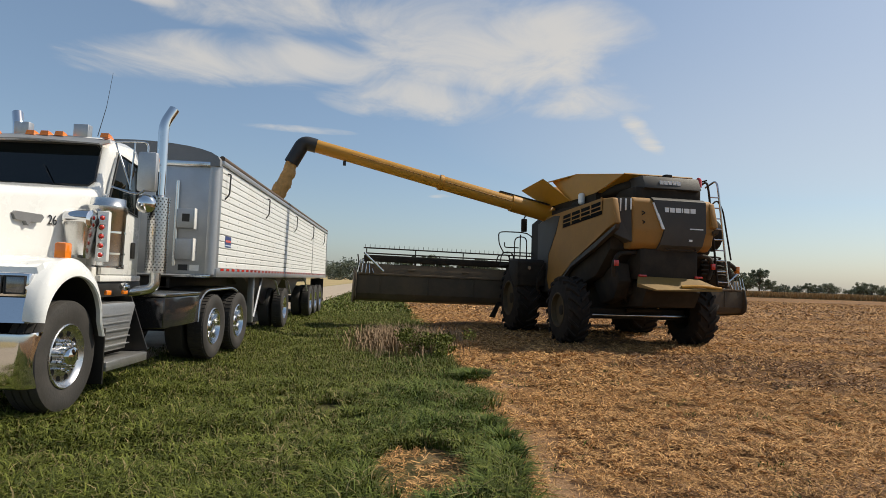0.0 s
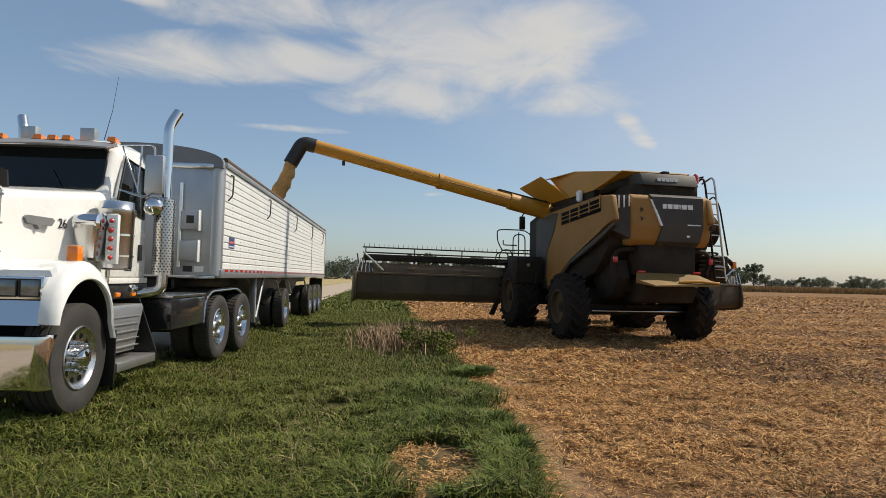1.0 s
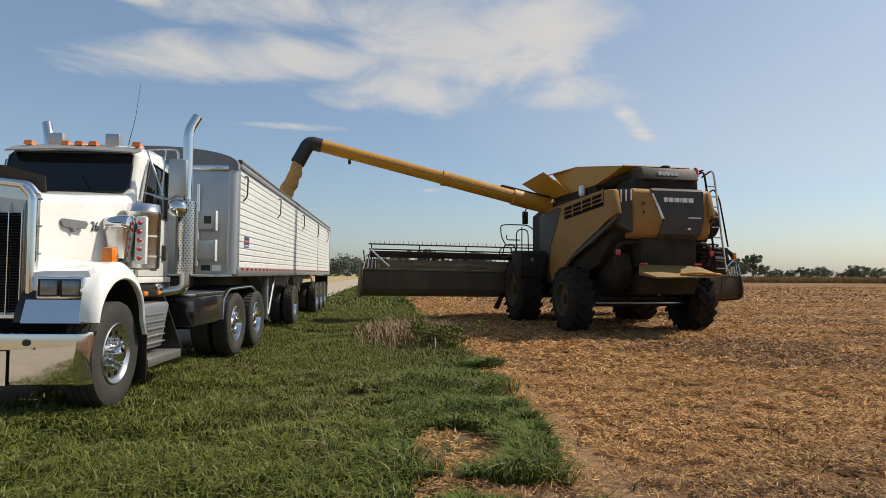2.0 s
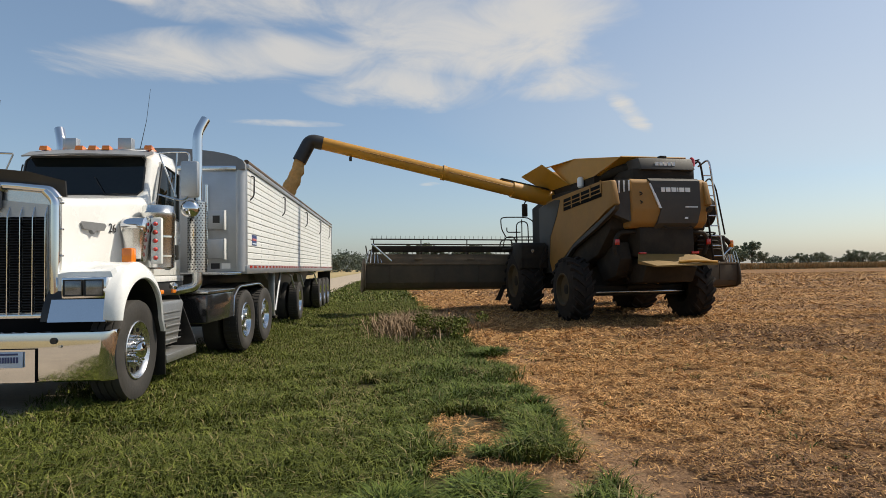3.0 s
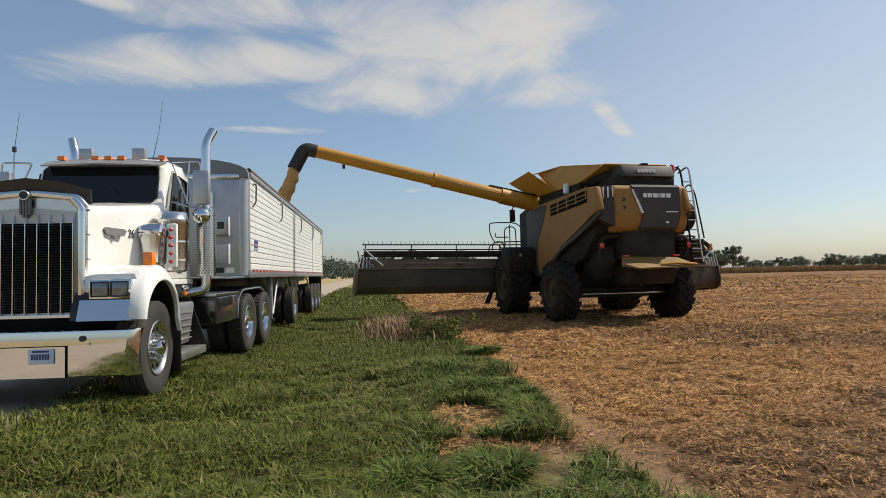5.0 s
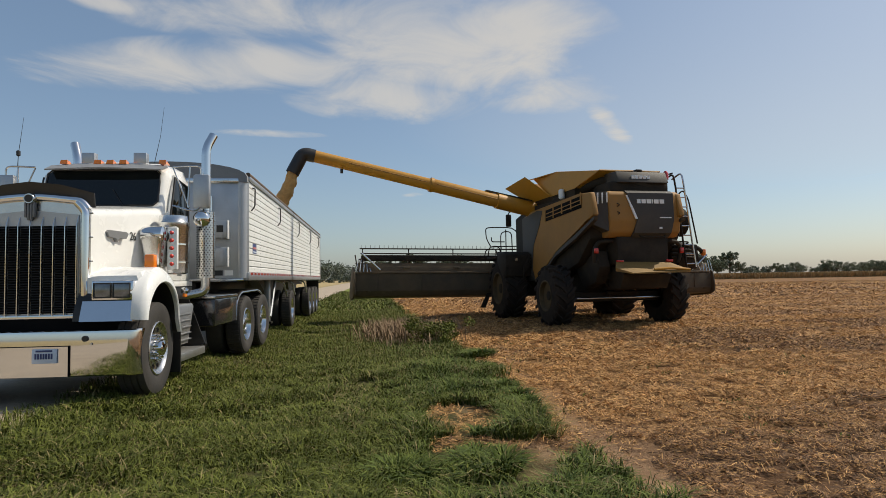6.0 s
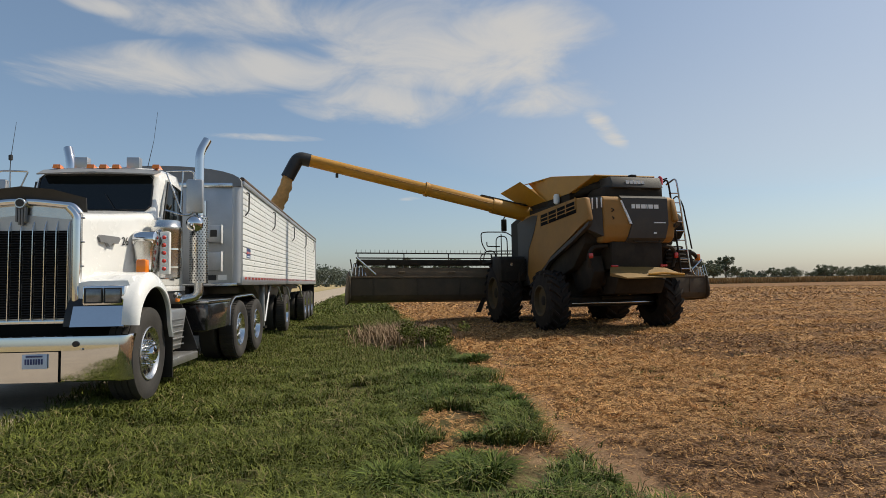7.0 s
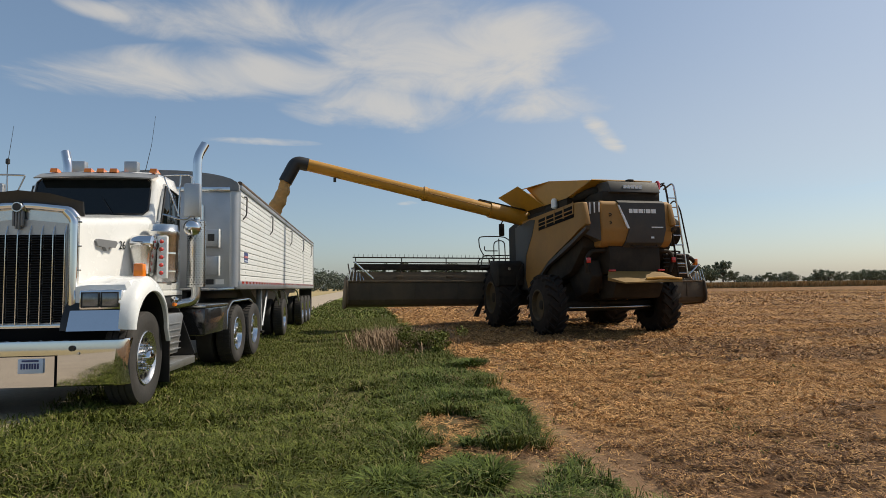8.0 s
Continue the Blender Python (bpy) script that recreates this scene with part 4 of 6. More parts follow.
def lug_wheel(x, y, r, w, nl, rim_r, name, s):
    """A field tyre with chevron lugs. s: the outer side."""
    tyre = part(name, lathe([(-w / 2, rim_r), (-w / 2, r * 0.8), (-w / 2 + 0.06, r * 0.95), (-w / 2 + 0.15, r - 0.045), (w / 2 - 0.15, r - 0.045), (w / 2 - 0.06, r * 0.95), (w / 2, r * 0.8), (w / 2, rim_r)], (x, y, r), seg=40, close=True), "dirty_rubber", comb, "large black field tyre with chevron lugs")
    for side in (1, -1):
        secs = []
        for q in np.linspace(0, 1, 5):
            a = 0.30 * q
            d = side * (0.02 + q * (w / 2 + 0.01 - 0.02))
            rr, ht, tw = r - 0.05 - 0.06 * q ** 4, 0.055 + 0.03 * q, 0.055 / r
            secs.append([(d, math.sin(a + da) * (rr + h), math.cos(a + da) * (rr + h)) for da, h in ((-tw, 0), (-tw * 0.7, ht), (tw * 0.7, ht), (tw, 0))])
        first = part("lug", skin(secs), "dirty_rubber", tyre)
        for i in range(nl):
            ob = first if i == 0 else new("lug", first.data)
            ob.parent = tyre
            ob.matrix_basis = Matrix.Translation((x, y, r)) @ Matrix.Rotation(2 * math.pi * (i + (0.5 if side > 0 else 0)) / nl, 4, "X")
    rim = part("rim", lathe([(s * (w / 2 - 0.10), rim_r + 0.005), (s * (w / 2 + 0.012), rim_r + 0.005), (s * (w / 2 + 0.012), rim_r - 0.03), (s * (w / 2 - 0.12), rim_r - 0.06), (s * (w / 2 - 0.2), rim_r * 0.4), (s * (w / 2 - 0.2), 0.02)], (x, y, r), seg=32), "old_rim", tyre, "dirty yellow wheel rim")
    part("hub", lathe([(s * (w / 2 - 0.2), rim_r * 0.35), (s * (w / 2 - 0.08), rim_r * 0.3), (s * (w / 2 - 0.06), 0.02)], (x, y, r), seg=20), "dark", rim)


lug_wheel(-1.74, 0.0, 0.78, 0.52, 18, 0.40, "rear_wheel", -1)
lug_wheel(1.40, -0.05, 0.78, 0.52, 18, 0.40, "rear_wheel", 1)
lug_wheel(-1.86, 3.35, 0.93, 0.66, 20, 0.5, "front_wheel", -1)
lug_wheel(1.55, 3.0, 0.95, 0.78, 20, 0.5, "front_wheel", 1)
part("rear_axle", box(-1.3, 1.2, -0.12, 0.12, 0.6, 0.85, 0.03), "dark", comb)
part("front_axle", box(-1.5, 1.3, 2.85, 3.2, 0.7, 1.15, 0.03), "dark", comb)

# body core
part("body", prism([(-1.1, 2.2), (-0.4, 1.6), (0.9, 1.25), (4.2, 0.95), (4.2, 3.2), (2.9, 3.45), (-1.1, 3.3)], -1.25, 1.2, "x", 0.03), "dark", comb, "dark machine body behind the side panels")
part("cleaning_box", prism([(-0.9, 1.2), (0.2, 0.75), (2.6, 0.6), (2.8, 1.2), (0.4, 1.7), (-0.8, 1.9)], -0.85, 0.85, "x", 0.03), "dark", comb)
# side panels
poly = [(3.08, 1.15), (3.12, 3.12), (2.4, 3.24), (-0.9, 3.33), (-1.46, 3.28), (-1.62, 2.72), (-1.2, 2.62), (-0.7, 2.42), (0.65, 1.98), (1.4, 1.55), (2.1, 1.18)]
for s in (-1, 1):
    xo = -1.40 if s < 0 else 1.04
    sp = part("side_panel", prism(poly, xo, xo + (0.14 if s < 0 else -0.14), "x", 0.035), "tan", comb, "dusty tan-yellow side panel, grey towards the cab")
    part("grey_panel", prism([(3.11, 1.13), (3.15, 3.10), (1.9, 3.22), (1.5, 3.18), (1.75, 2.75), (2.25, 2.2), (2.35, 1.5), (2.15, 1.17)], xo - s * -0.012, xo - s * 0.03, "x", 0.006), "anthracite", sp, "dusty grey front panel")
    lv = part("air_grille", prism([(1.22, 2.84), (1.22, 3.15), (-1.0, 3.26), (-1.0, 2.96)], xo + s * 0.002, xo + s * 0.018, "x", 0.004), "void", sp, "black ventilation grille")
    for i in range(5):
        y = 1.25 - i * 0.56
        part("grille_post", prism([(y - 0.025, 2.83 + 0.0536 * i), (y + 0.025, 2.83 + 0.0536 * i), (y + 0.025, 3.16 + 0.049 * i - 0.01), (y - 0.025, 3.16 + 0.049 * i - 0.01)], xo + s * 0.018, xo + s * 0.03, "x"), "tan", lv)
    for q in (0.33, 0.66):
        part("grille_slat", prism([(1.22, 2.84 + 0.31 * q - 0.012), (1.22, 2.84 + 0.31 * q + 0.012), (-1.0, 2.96 + 0.30 * q + 0.012), (-1.0, 2.96 + 0.30 * q - 0.012)], xo + s * 0.018, xo + s * 0.028, "x"), "tan", lv)
    part("panel_lower_trim", prism([(2.1, 1.14), (1.4, 1.50), (0.65, 1.93), (-0.7, 2.37), (-1.65, 2.69), (-1.60, 2.60), (-0.65, 2.24), (0.75, 1.80), (1.5, 1.36), (2.0, 1.05)], xo + s * 0.004, xo + s * -0.1, "x"), "anthracite", sp)
# louvred dark corner between side panel and rear hood
part("corner_duct", skin([[(-1.36, -1.35, 2.55), (-1.36, -1.30, 3.30), (-0.95, -1.44, 3.31), (-0.93, -1.46, 2.35)], [(-1.2, -0.9, 2.5), (-1.2, -0.9, 3.30), (-0.9, -0.9, 3.31), (-0.9, -0.9, 2.3)]]), "anthracite", comb, "dark grey duct with pale louvres")
for i in range(4):
    x = -1.30 + i * 0.105
    y = -1.36 - i * 0.032
    part("louvre", box(x, x + 0.028, y - 0.03, y, 2.98 + 0.02 * i, 3.28, 0.006), "silver", comb)

# rear hood: yellow shell with a proud grey centre
hd = part("rear_hood", prism([(-0.2, 2.2), (-1.32, 2.2), (-1.46, 2.32), (-1.52, 2.62), (-1.46, 3.26), (-1.38, 3.335), (-0.2, 3.36)], -0.93, 1.0, "x", 0.05, seg=3), "tan", comb, "yellow rear hood with rounded corners")
part("hood_centre", skin([[(x0, y, z), (x1, y, z), (x1, -1.2, z), (x0, -1.2, z)] for x0, x1, y, z in ((-0.46, 0.80, -1.40, 3.345), (-0.46, 0.80, -1.50, 3.28), (-0.22, 0.77, -1.565, 2.62), (-0.30, 0.72, -1.51, 2.30), (-0.30, 0.70, -1.38, 2.19))]), "anthracite", hd, "dusty grey centre panel")
part("hood_stripe", skin([[(-0.475, -1.50, 3.22), (-0.43, -1.50, 3.22), (-0.215, -1.572, 2.64), (-0.27, -1.572, 2.64)], [(-0.475, -1.47, 3.22), (-0.43, -1.47, 3.22), (-0.215, -1.53, 2.64), (-0.27, -1.53, 2.64)]]), "silver", hd, "pale trim strip")
for i, (x0, x1) in enumerate(((-0.20, -0.11), (-0.08, 0.03), (0.06, 0.18), (0.205, 0.23), (0.26, 0.38), (0.41, 0.53))):
    part("maker_bar", box(x0, x1, -1.535, -1.50, 3.02, 3.12), "silver", hd)
part("hood_bar", box(0.38, 0.70, -1.565, -1.52, 2.66, 2.685), "silver", hd)
part("hood_tag", box(0.38, 0.46, -1.535, -1.49, 2.40, 2.46), "silver", hd)
part("hood_handle", tube(arc([(-0.12, -1.42, 2.24), (-0.08, -1.52, 2.20), (0.55, -1.52, 2.20), (0.6, -1.42, 2.24)]), 0.015, 8), "dark", hd)
for i in range(2):
    part("hood_hook", tube(arc([(-0.72, -1.49, 3.02 - 0.2 * i), (-0.66, -1.53, 2.98 - 0.2 * i), (-0.72, -1.49, 2.94 - 0.2 * i)]), 0.012, 6), "dark", hd)
part("side_vent", box(0.985, 1.01, -1.25, -0.9, 2.85, 3.1, 0.01), "black", hd)
part("neck", box(-0.75, 0.85, -1.25, -0.3, 3.30, 3.60, 0.04), "dark", comb)
lid = part("engine_lid", prism([(-1.36, 3.56), (-1.22, 3.85), (-0.5, 3.88), (-0.45, 3.56)], -0.58, 0.80, "x", 0.025), "anthracite", comb, "dusty grey engine lid with plain pale bars")
for i in range(5):
    part("maker_bar", box(-0.20 + i * 0.105, -0.12 + i * 0.105, -1.32, -1.285, 3.66, 3.745), "silver", lid)
part("lid_lamp", box(0.0, 0.17, -1.2, -1.05, 3.85, 3.92, 0.02), "dark", lid)
part("beacon", lathe([(3.70, 0.07), (3.86, 0.07), (3.92, 0.03)], (0.92, -1.05, 0), axis="z", seg=14), "red", comb, "orange-red warning beacon")
part("intake_tube", tube(arc([(-1.05, 1.3, 3.42), (-0.9, -0.2, 3.62), (-0.5, -0.7, 3.72), (0.3, -0.7, 3.7)]), 0.13, 14), "dark", comb, "fat black intake duct")
part("canister", lathe([(3.38, 0.05), (3.42, 0.085), (3.62, 0.085), (3.66, 0.05)], (-1.22, 0.55, 0), axis="z", seg=14), "silver", comb, "silver filter canister")

# grain tank with folded-out walls
tank = part("grain_tank", skin([[(-1.1, 0.0, 3.35), (1.1, 0.0, 3.35), (1.1, 2.9, 3.35), (-1.1, 2.9, 3.35)], [(-1.15, -0.1, 3.6), (1.15, -0.1, 3.6), (1.15, 3.0, 3.6), (-1.15, 3.0, 3.6)]]), "dark", comb, "open grain tank with yellow folding walls")


def sheet(pts, t=0.025):
    a = [Vector(p) for p in pts]
    n = (a[1] - a[0]).cross(a[2] - a[0]).normalized() * t
    return skin([[tuple(p) for p in a], [tuple(p - n) for p in a]])


part("tank_wall", sheet([(-1.15, -0.15, 3.58), (-1.15, 1.45, 3.58), (-1.30, 2.35, 4.25), (-1.22, 0.85, 4.20), (-0.80, -0.85, 3.94)]), "yellow", tank, "yellow tank wall")
part("tank_wall", sheet([(-1.22, 0.85, 4.20), (-1.30, 2.35, 4.25), (-1.6, 2.75, 4.2)], 0.02), "yellow", tank)
part("tank_corner_flap", sheet([(-1.18, 1.35, 3.60), (-1.18, 3.0, 3.60), (-1.95, 3.1, 4.06), (-1.55, 2.45, 4.32)]), "yellow", tank, "shaded yellow corner flap")
part("tank_wall", sheet([(1.15, -0.15, 3.58), (1.15, 3.0, 3.58), (1.45, 3.3, 4.25), (1.3, 0.85, 4.18), (0.9, -0.85, 3.94)]), "yellow", tank)
part("tank_wall", sheet([(-1.15, 3.0, 3.58), (1.15, 3.0, 3.58), (1.45, 3.3, 4.25), (-1.5, 3.3, 4.25)]), "yellow", tank)
part("tank_wall", sheet([(-1.10, -0.15, 3.58), (1.1, -0.15, 3.58), (0.9, -0.85, 3.94), (-0.80, -0.85, 3.94)]), "yellow", tank)
part("tank_sticker", sheet([(-1.03, 0.16, 4.05), (-1.06, 0.30, 4.07), (-1.09, 0.30, 4.0), (-1.05, 0.16, 3.98)], 0.03), "silver", tank)

# unloading auger
A0, A1 = Vector((-0.9, 2.72, 3.28)), Vector((-7.85, 2.4, 4.77))
ad = (A1 - A0).normalized()
L_A = (A1 - A0).length
aug = part("unloading_auger", tube([A0, A0 + ad * 3.6, A0 + ad * 3.65, A1], [0.205, 0.195, 0.175, 0.17], 22), "yellow", comb, "long yellow unloading auger tube")
part("auger_band", tube([A0 + ad * 3.58, A0 + ad * 3.68], 0.215, 22), "yellow", aug)
part("auger_seam", tube([A0 + ad * 0.6 + Vector((0, -0.205, 0.02)), A0 + ad * 3.5 + Vector((0, -0.195, 0.02))], 0.012, 6), "tan", aug)
part("auger_seam", tube([A0 + ad * 3.8 + Vector((0, -0.178, 0.02)), A1 - ad * 1.0 + Vector((0, -0.172, 0.02))], 0.010, 6), "tan", aug)
part("auger_collar", tube([A0, A0 + ad * 1.55], 0.235, 22), "yellow", aug)
part("collar_edge", sheet([A0 + ad * 0.2 + Vector((0, -0.1, 0.26)), A0 + ad * 1.9 + Vector((0, -0.1, 0.225)), A0 + ad * 1.9 + Vector((0, 0.1, 0.225)), A0 + ad * 0.2 + Vector((0, 0.1, 0.26))], 0.02), "black", aug)
part("auger_lamp", box(-7.1, -7.02, 2.4, 2.46, 4.30, 4.42, 0.01), "black", aug)
boot = part("spout_boot", tube(arc([tuple(A1 - ad * 0.05), tuple(A1 + ad * 0.28), (-8.42, 2.38, 4.25)], 6), [0.185] * 9, 20, caps=False), "black", aug, "black rubber spout boot", angle=60)
part("auger_elbow_joint", lathe([(3.0, 0.30), (3.5, 0.28)], (-0.95, 2.72, 0), axis="z", seg=20), "dark", comb)

# straw chopper, spreader pan, rear frame
part("chopper_housing", box(-0.68, 0.70, -1.38, -0.2, 1.55, 2.22, 0.03), "dark", comb, "black chopper housing")
# pan colour has the hood's shade painted in, besides dust
part("spreader_pan", skin([[(-0.72, -1.36, 1.62), (0.70, -1.36, 1.60), (0.70, -1.36, 1.50), (-0.72, -1.36, 1.50)], [(-0.90, -1.66, 1.46), (0.85, -1.72, 1.46), (0.85, -1.72, 1.38), (-0.90, -1.66, 1.38)], [(-0.60, -1.92, 1.335), (0.90, -1.95, 1.375), (0.90, -1.95, 1.335), (-0.60, -1.92, 1.305)]]), "pan", comb, "dusty yellow spreader deflector with the hood's shade in its colour")
part("pan_lip", tube(arc([(0.0, -1.86, 1.41), (0.4, -1.9, 1.44), (0.9, -1.92, 1.40)]), 0.03, 8), "yellow", comb)
for x in (-0.72, 0.62):
    part("tail_lamp", box(x, x + 0.18, -1.42, -1.37, 1.60, 1.65, 0.01), "red", comb, "red tail lamp")
part("spreader_body", prism([(-1.3, 1.5), (-1.5, 1.3), (-1.3, 0.95), (-0.4, 0.9), (-0.1, 1.5)], -0.6, 0.7, "x", 0.03), "dark", comb)
for s in (-1, 1):
    ar = part("side_arm", tube(arc([(s * 0.7, -1.2, 2.13), (s * 1.1, -1.2, 2.10), (s * 1.2, -1.18, 1.9), (s * 1.15, -1.1, 1.6)]), 0.05, 10), "dark", comb)
    part("arm_reflector", box(s * 1.17 - 0.05, s * 1.17 + 0.05, -1.27, -1.22, 1.82, 1.95, 0.01), "red", ar)
part("rear_linkage", prism([(-1.0, 1.9), (-1.15, 1.5), (-0.9, 1.1), (-0.3, 0.95), (0.2, 1.5)], -1.05, -0.75, "x", 0.03), "dark", comb)
part("hydraulic_hose", tube(arc([(-0.9, -0.9, 1.7), (-0.95, -1.05, 1.3), (-0.5, -0.6, 0.9), (0.3, -0.5, 0.95)]), 0.03, 8), "dark", comb)
for i in range(6):
    part("fitting", box(0.05 + i * 0.10, 0.10 + i * 0.10, -0.3 - 0.05 * (i % 2), -0.22, 0.88 + 0.03 * (i % 3), 0.95 + 0.03 * (i % 3), 0.008), "steel", comb)

# ladder and rails beside the rear hood
lad = part("ladder", tube(arc([(1.18, -0.55, 3.75), (1.20, -0.95, 3.88), (1.22, -1.0, 3.6), (1.47, -1.0, 1.46)]), 0.024, 8), "dark", comb, "dark metal ladder")
part("stile", tube(arc([(1.44, -0.55, 3.8), (1.45, -0.95, 3.92), (1.47, -1.0, 3.6), (1.74, -1.0, 1.46)]), 0.024, 8), "steel", lad)
for i in range(9):
    q = i / 8
    part("rung", tube([(1.24 + 0.21 * q, -1.0, 3.5 - 1.95 * q), (1.49 + 0.23 * q, -1.0, 3.5 - 1.95 * q)], 0.016, 8), "steel", lad)
part("hand_rail", tube(arc([(1.62, -0.5, 2.3), (1.66, -0.45, 3.4), (1.85, -0.42, 3.55), (2.02, -0.4, 3.3), (2.25, -0.4, 2.1)]), 0.02, 8), "dark", comb)
part("rail_top", tube(arc([(1.22, -0.9, 3.9), (1.25, 0.0, 3.9), (1.25, 0.6, 3.6)]), 0.02, 8), "dark", comb)
part("fan_screen", lathe([(-0.1, 0.05), (-0.1, 0.36), (0.12, 0.40), (0.16, 0.30), (0.17, 0.05)], (1.98, 0.1, 2.72), axis="x", seg=30), "dark", comb, "round dark radiator screen")
part("rear_beam", tube(arc([(0.8, -0.6, 2.15), (1.6, 0.1, 2.18), (2.75, 0.25, 2.02), (2.95, 0.3, 1.85)]), 0.06, 10), "dark", comb)
part("marker_lamp", box(2.86, 2.96, 0.2, 0.32, 1.80, 1.98, 0.02), "amber", comb, "orange marker lamp on the side beam")
for z in (2.02, 1.75, 1.5):
    part("side_step", box(1.5, 2.0, -0.6, -0.35, z, z + 0.03, 0.005), "dark", comb)
part("step_stile", tube([(2.0, -0.48, 1.4), (1.85, -0.48, 2.1)], 0.02, 8), "steel", comb)
part("step_stile", tube([(2.3, -0.40, 1.4), (1.95, -0.45, 2.0)], 0.016, 8), "steel", comb)

# dark block and hoses, added to darken the space over the front wheel
tb = part("dark_filler", prism([(2.45, 1.30), (2.45, 1.95), (2.60, 2.05), (3.3, 2.05), (3.3, 1.70), (2.75, 1.25)], -2.22, -1.42, "x", 0.04), "dark", comb, "dark dusty block added as the dark mass over the front wheel")
part("filler_strap", box(-2.235, -1.41, 2.436, 2.446, 1.55, 1.60), "dark", tb)
part("filler_knob", lathe([(2.40, 0.05), (2.45, 0.055)], (-1.9, 0, 1.80), axis="y", seg=14), "steel", tb)
for i in range(4):
    part("wheel_hose", tube(arc([(-1.45, 2.4, 1.95 - 0.1 * i), (-1.75, 2.35, 1.45 - 0.05 * i), (-1.5, 2.5, 1.05), (-1.3, 2.7, 0.95)]), 0.022, 8), "dark", comb)

# drives, guards and hoses on the sunny flank
part("side_drive_guard", prism([(-0.75, 1.5), (-0.85, 2.05), (0.4, 2.2), (2.4, 2.15), (2.4, 1.5), (0.3, 1.35)], 1.22, 1.93, "x", 0.03), "dark", comb, "dark drive guard")
for i, (y, z, r) in enumerate(((-0.55, 1.78, 0.20), (-0.05, 1.72, 0.26), (0.6, 1.85, 0.18))):
    pu = part("belt_pulley", lathe([(1.93, r), (2.01, r), (2.01, r - 0.03), (1.975, r - 0.05), (1.975, 0.03)], (0, y, z), seg=24), "dark", comb)
    part("pulley_hub", lathe([(1.97, 0.05), (2.04, 0.045)], (0, y, z), seg=12), "steel", pu)
for i in range(5):
    z = 2.12 - 0.10 * i
    part("guard_bar", tube(arc([(1.05, -0.98, z), (1.6 + 0.03 * i, -0.95, z), (1.85 + 0.05 * i, -0.5, z - 0.03)]), 0.022, 8), "dark", comb)
part("guard_bracket", box(1.80, 2.12, -0.55, -0.30, 1.42, 2.02, 0.04), "dark", comb)
part("flank_hose", tube(arc([(1.1, -0.8, 2.25), (1.35, -1.0, 2.05), (1.42, -0.9, 1.6), (1.2, -0.6, 1.35)]), 0.028, 8), "dark", comb)
for i in range(6):
    x = -1.0 + 0.32 * i
    part("underside_hose", tube(arc([(x, -0.3 + 0.1 * (i % 3), 1.35), (x + 0.12, -0.55, 1.05 - 0.06 * (i % 2)), (x + 0.35, -0.35, 1.0), (x + 0.5, -0.1, 1.2)]), 0.022, 8), "dark", comb)
part("tie_rod", tube([(-1.45, -0.28, 0.70), (1.15, -0.3, 0.70)], 0.035, 10), "steel", comb)
part("steer_cylinder", tube([(-0.4, -0.26, 0.82), (0.5, -0.26, 0.82)], 0.055, 12), "dark", comb)

# cab, mostly hidden behind the tank
cb = part("cab", prism([(3.35, 2.0), (5.0, 2.0), (5.25, 2.7), (4.95, 3.55), (3.35, 3.6)], -0.72, 0.85, "x", 0.06), "tint", comb, "dark glazed driver's cab")
part("cab_roof", box(-0.78, 0.9, 3.3, 5.1, 3.56, 3.72, 0.05), "anthracite", cb)
part("feeder_house", prism([(3.4, 1.0), (3.4, 1.9), (4.7, 1.5), (4.7, 0.7)], -0.7, 0.7, "x", 0.03), "dark", comb)
plat = part("platform", box(-2.15, -0.9, 3.6, 4.6, 1.88, 1.95, 0.01), "dark", comb, "side platform with tube rails")


def rail(pts, r=0.018):
    part("rail", tube(arc(pts, 4), r, 8), "dark", plat)


rail([(-2.12, 4.2, 2.28), (-2.28, 4.2, 2.55), (-2.30, 4.2, 2.9), (-2.1, 4.2, 2.93), (-1.15, 4.2, 2.93), (-1.12, 4.2, 1.95)])
rail([(-2.12, 4.2, 2.28), (-1.65, 4.2, 2.30), (-1.2, 4.2, 2.30)])
rail([(-2.1, 4.2, 2.6), (-2.1, 4.2, 2.45), (-1.65, 4.2, 2.45)])
rail([(-1.78, 4.2, 1.95), (-1.78, 4.2, 2.78), (-1.4, 4.2, 2.8), (-1.38, 4.2, 1.95)])
rail([(-1.6, 4.2, 1.95), (-1.6, 4.2, 2.86)])
rail([(-2.35, 4.2, 1.95), (-2.3, 4.2, 2.2), (-1.95, 4.2, 2.22), (-1.9, 4.2, 1.95)])
rail([(-2.2, 4.3, 1.95), (-2.15, 4.3, 2.3), (-1.8, 4.3, 2.32), (-1.75, 4.3, 1.95)])
rail([(-1.9, 4.2, 2.1), (-1.1, 4.2, 2.1)])
mr = part("mirror", box(-1.58, -1.40, 4.16, 4.26, 2.95, 3.36, 0.03), "dark", comb, "dark wing mirror")
part("mirror_arm", tube(arc([(-1.5, 4.2, 3.36), (-1.45, 4.2, 3.46), (-1.1, 4.2, 3.44), (-0.8, 4.2, 3.4)]), 0.02, 8), "dark", mr)

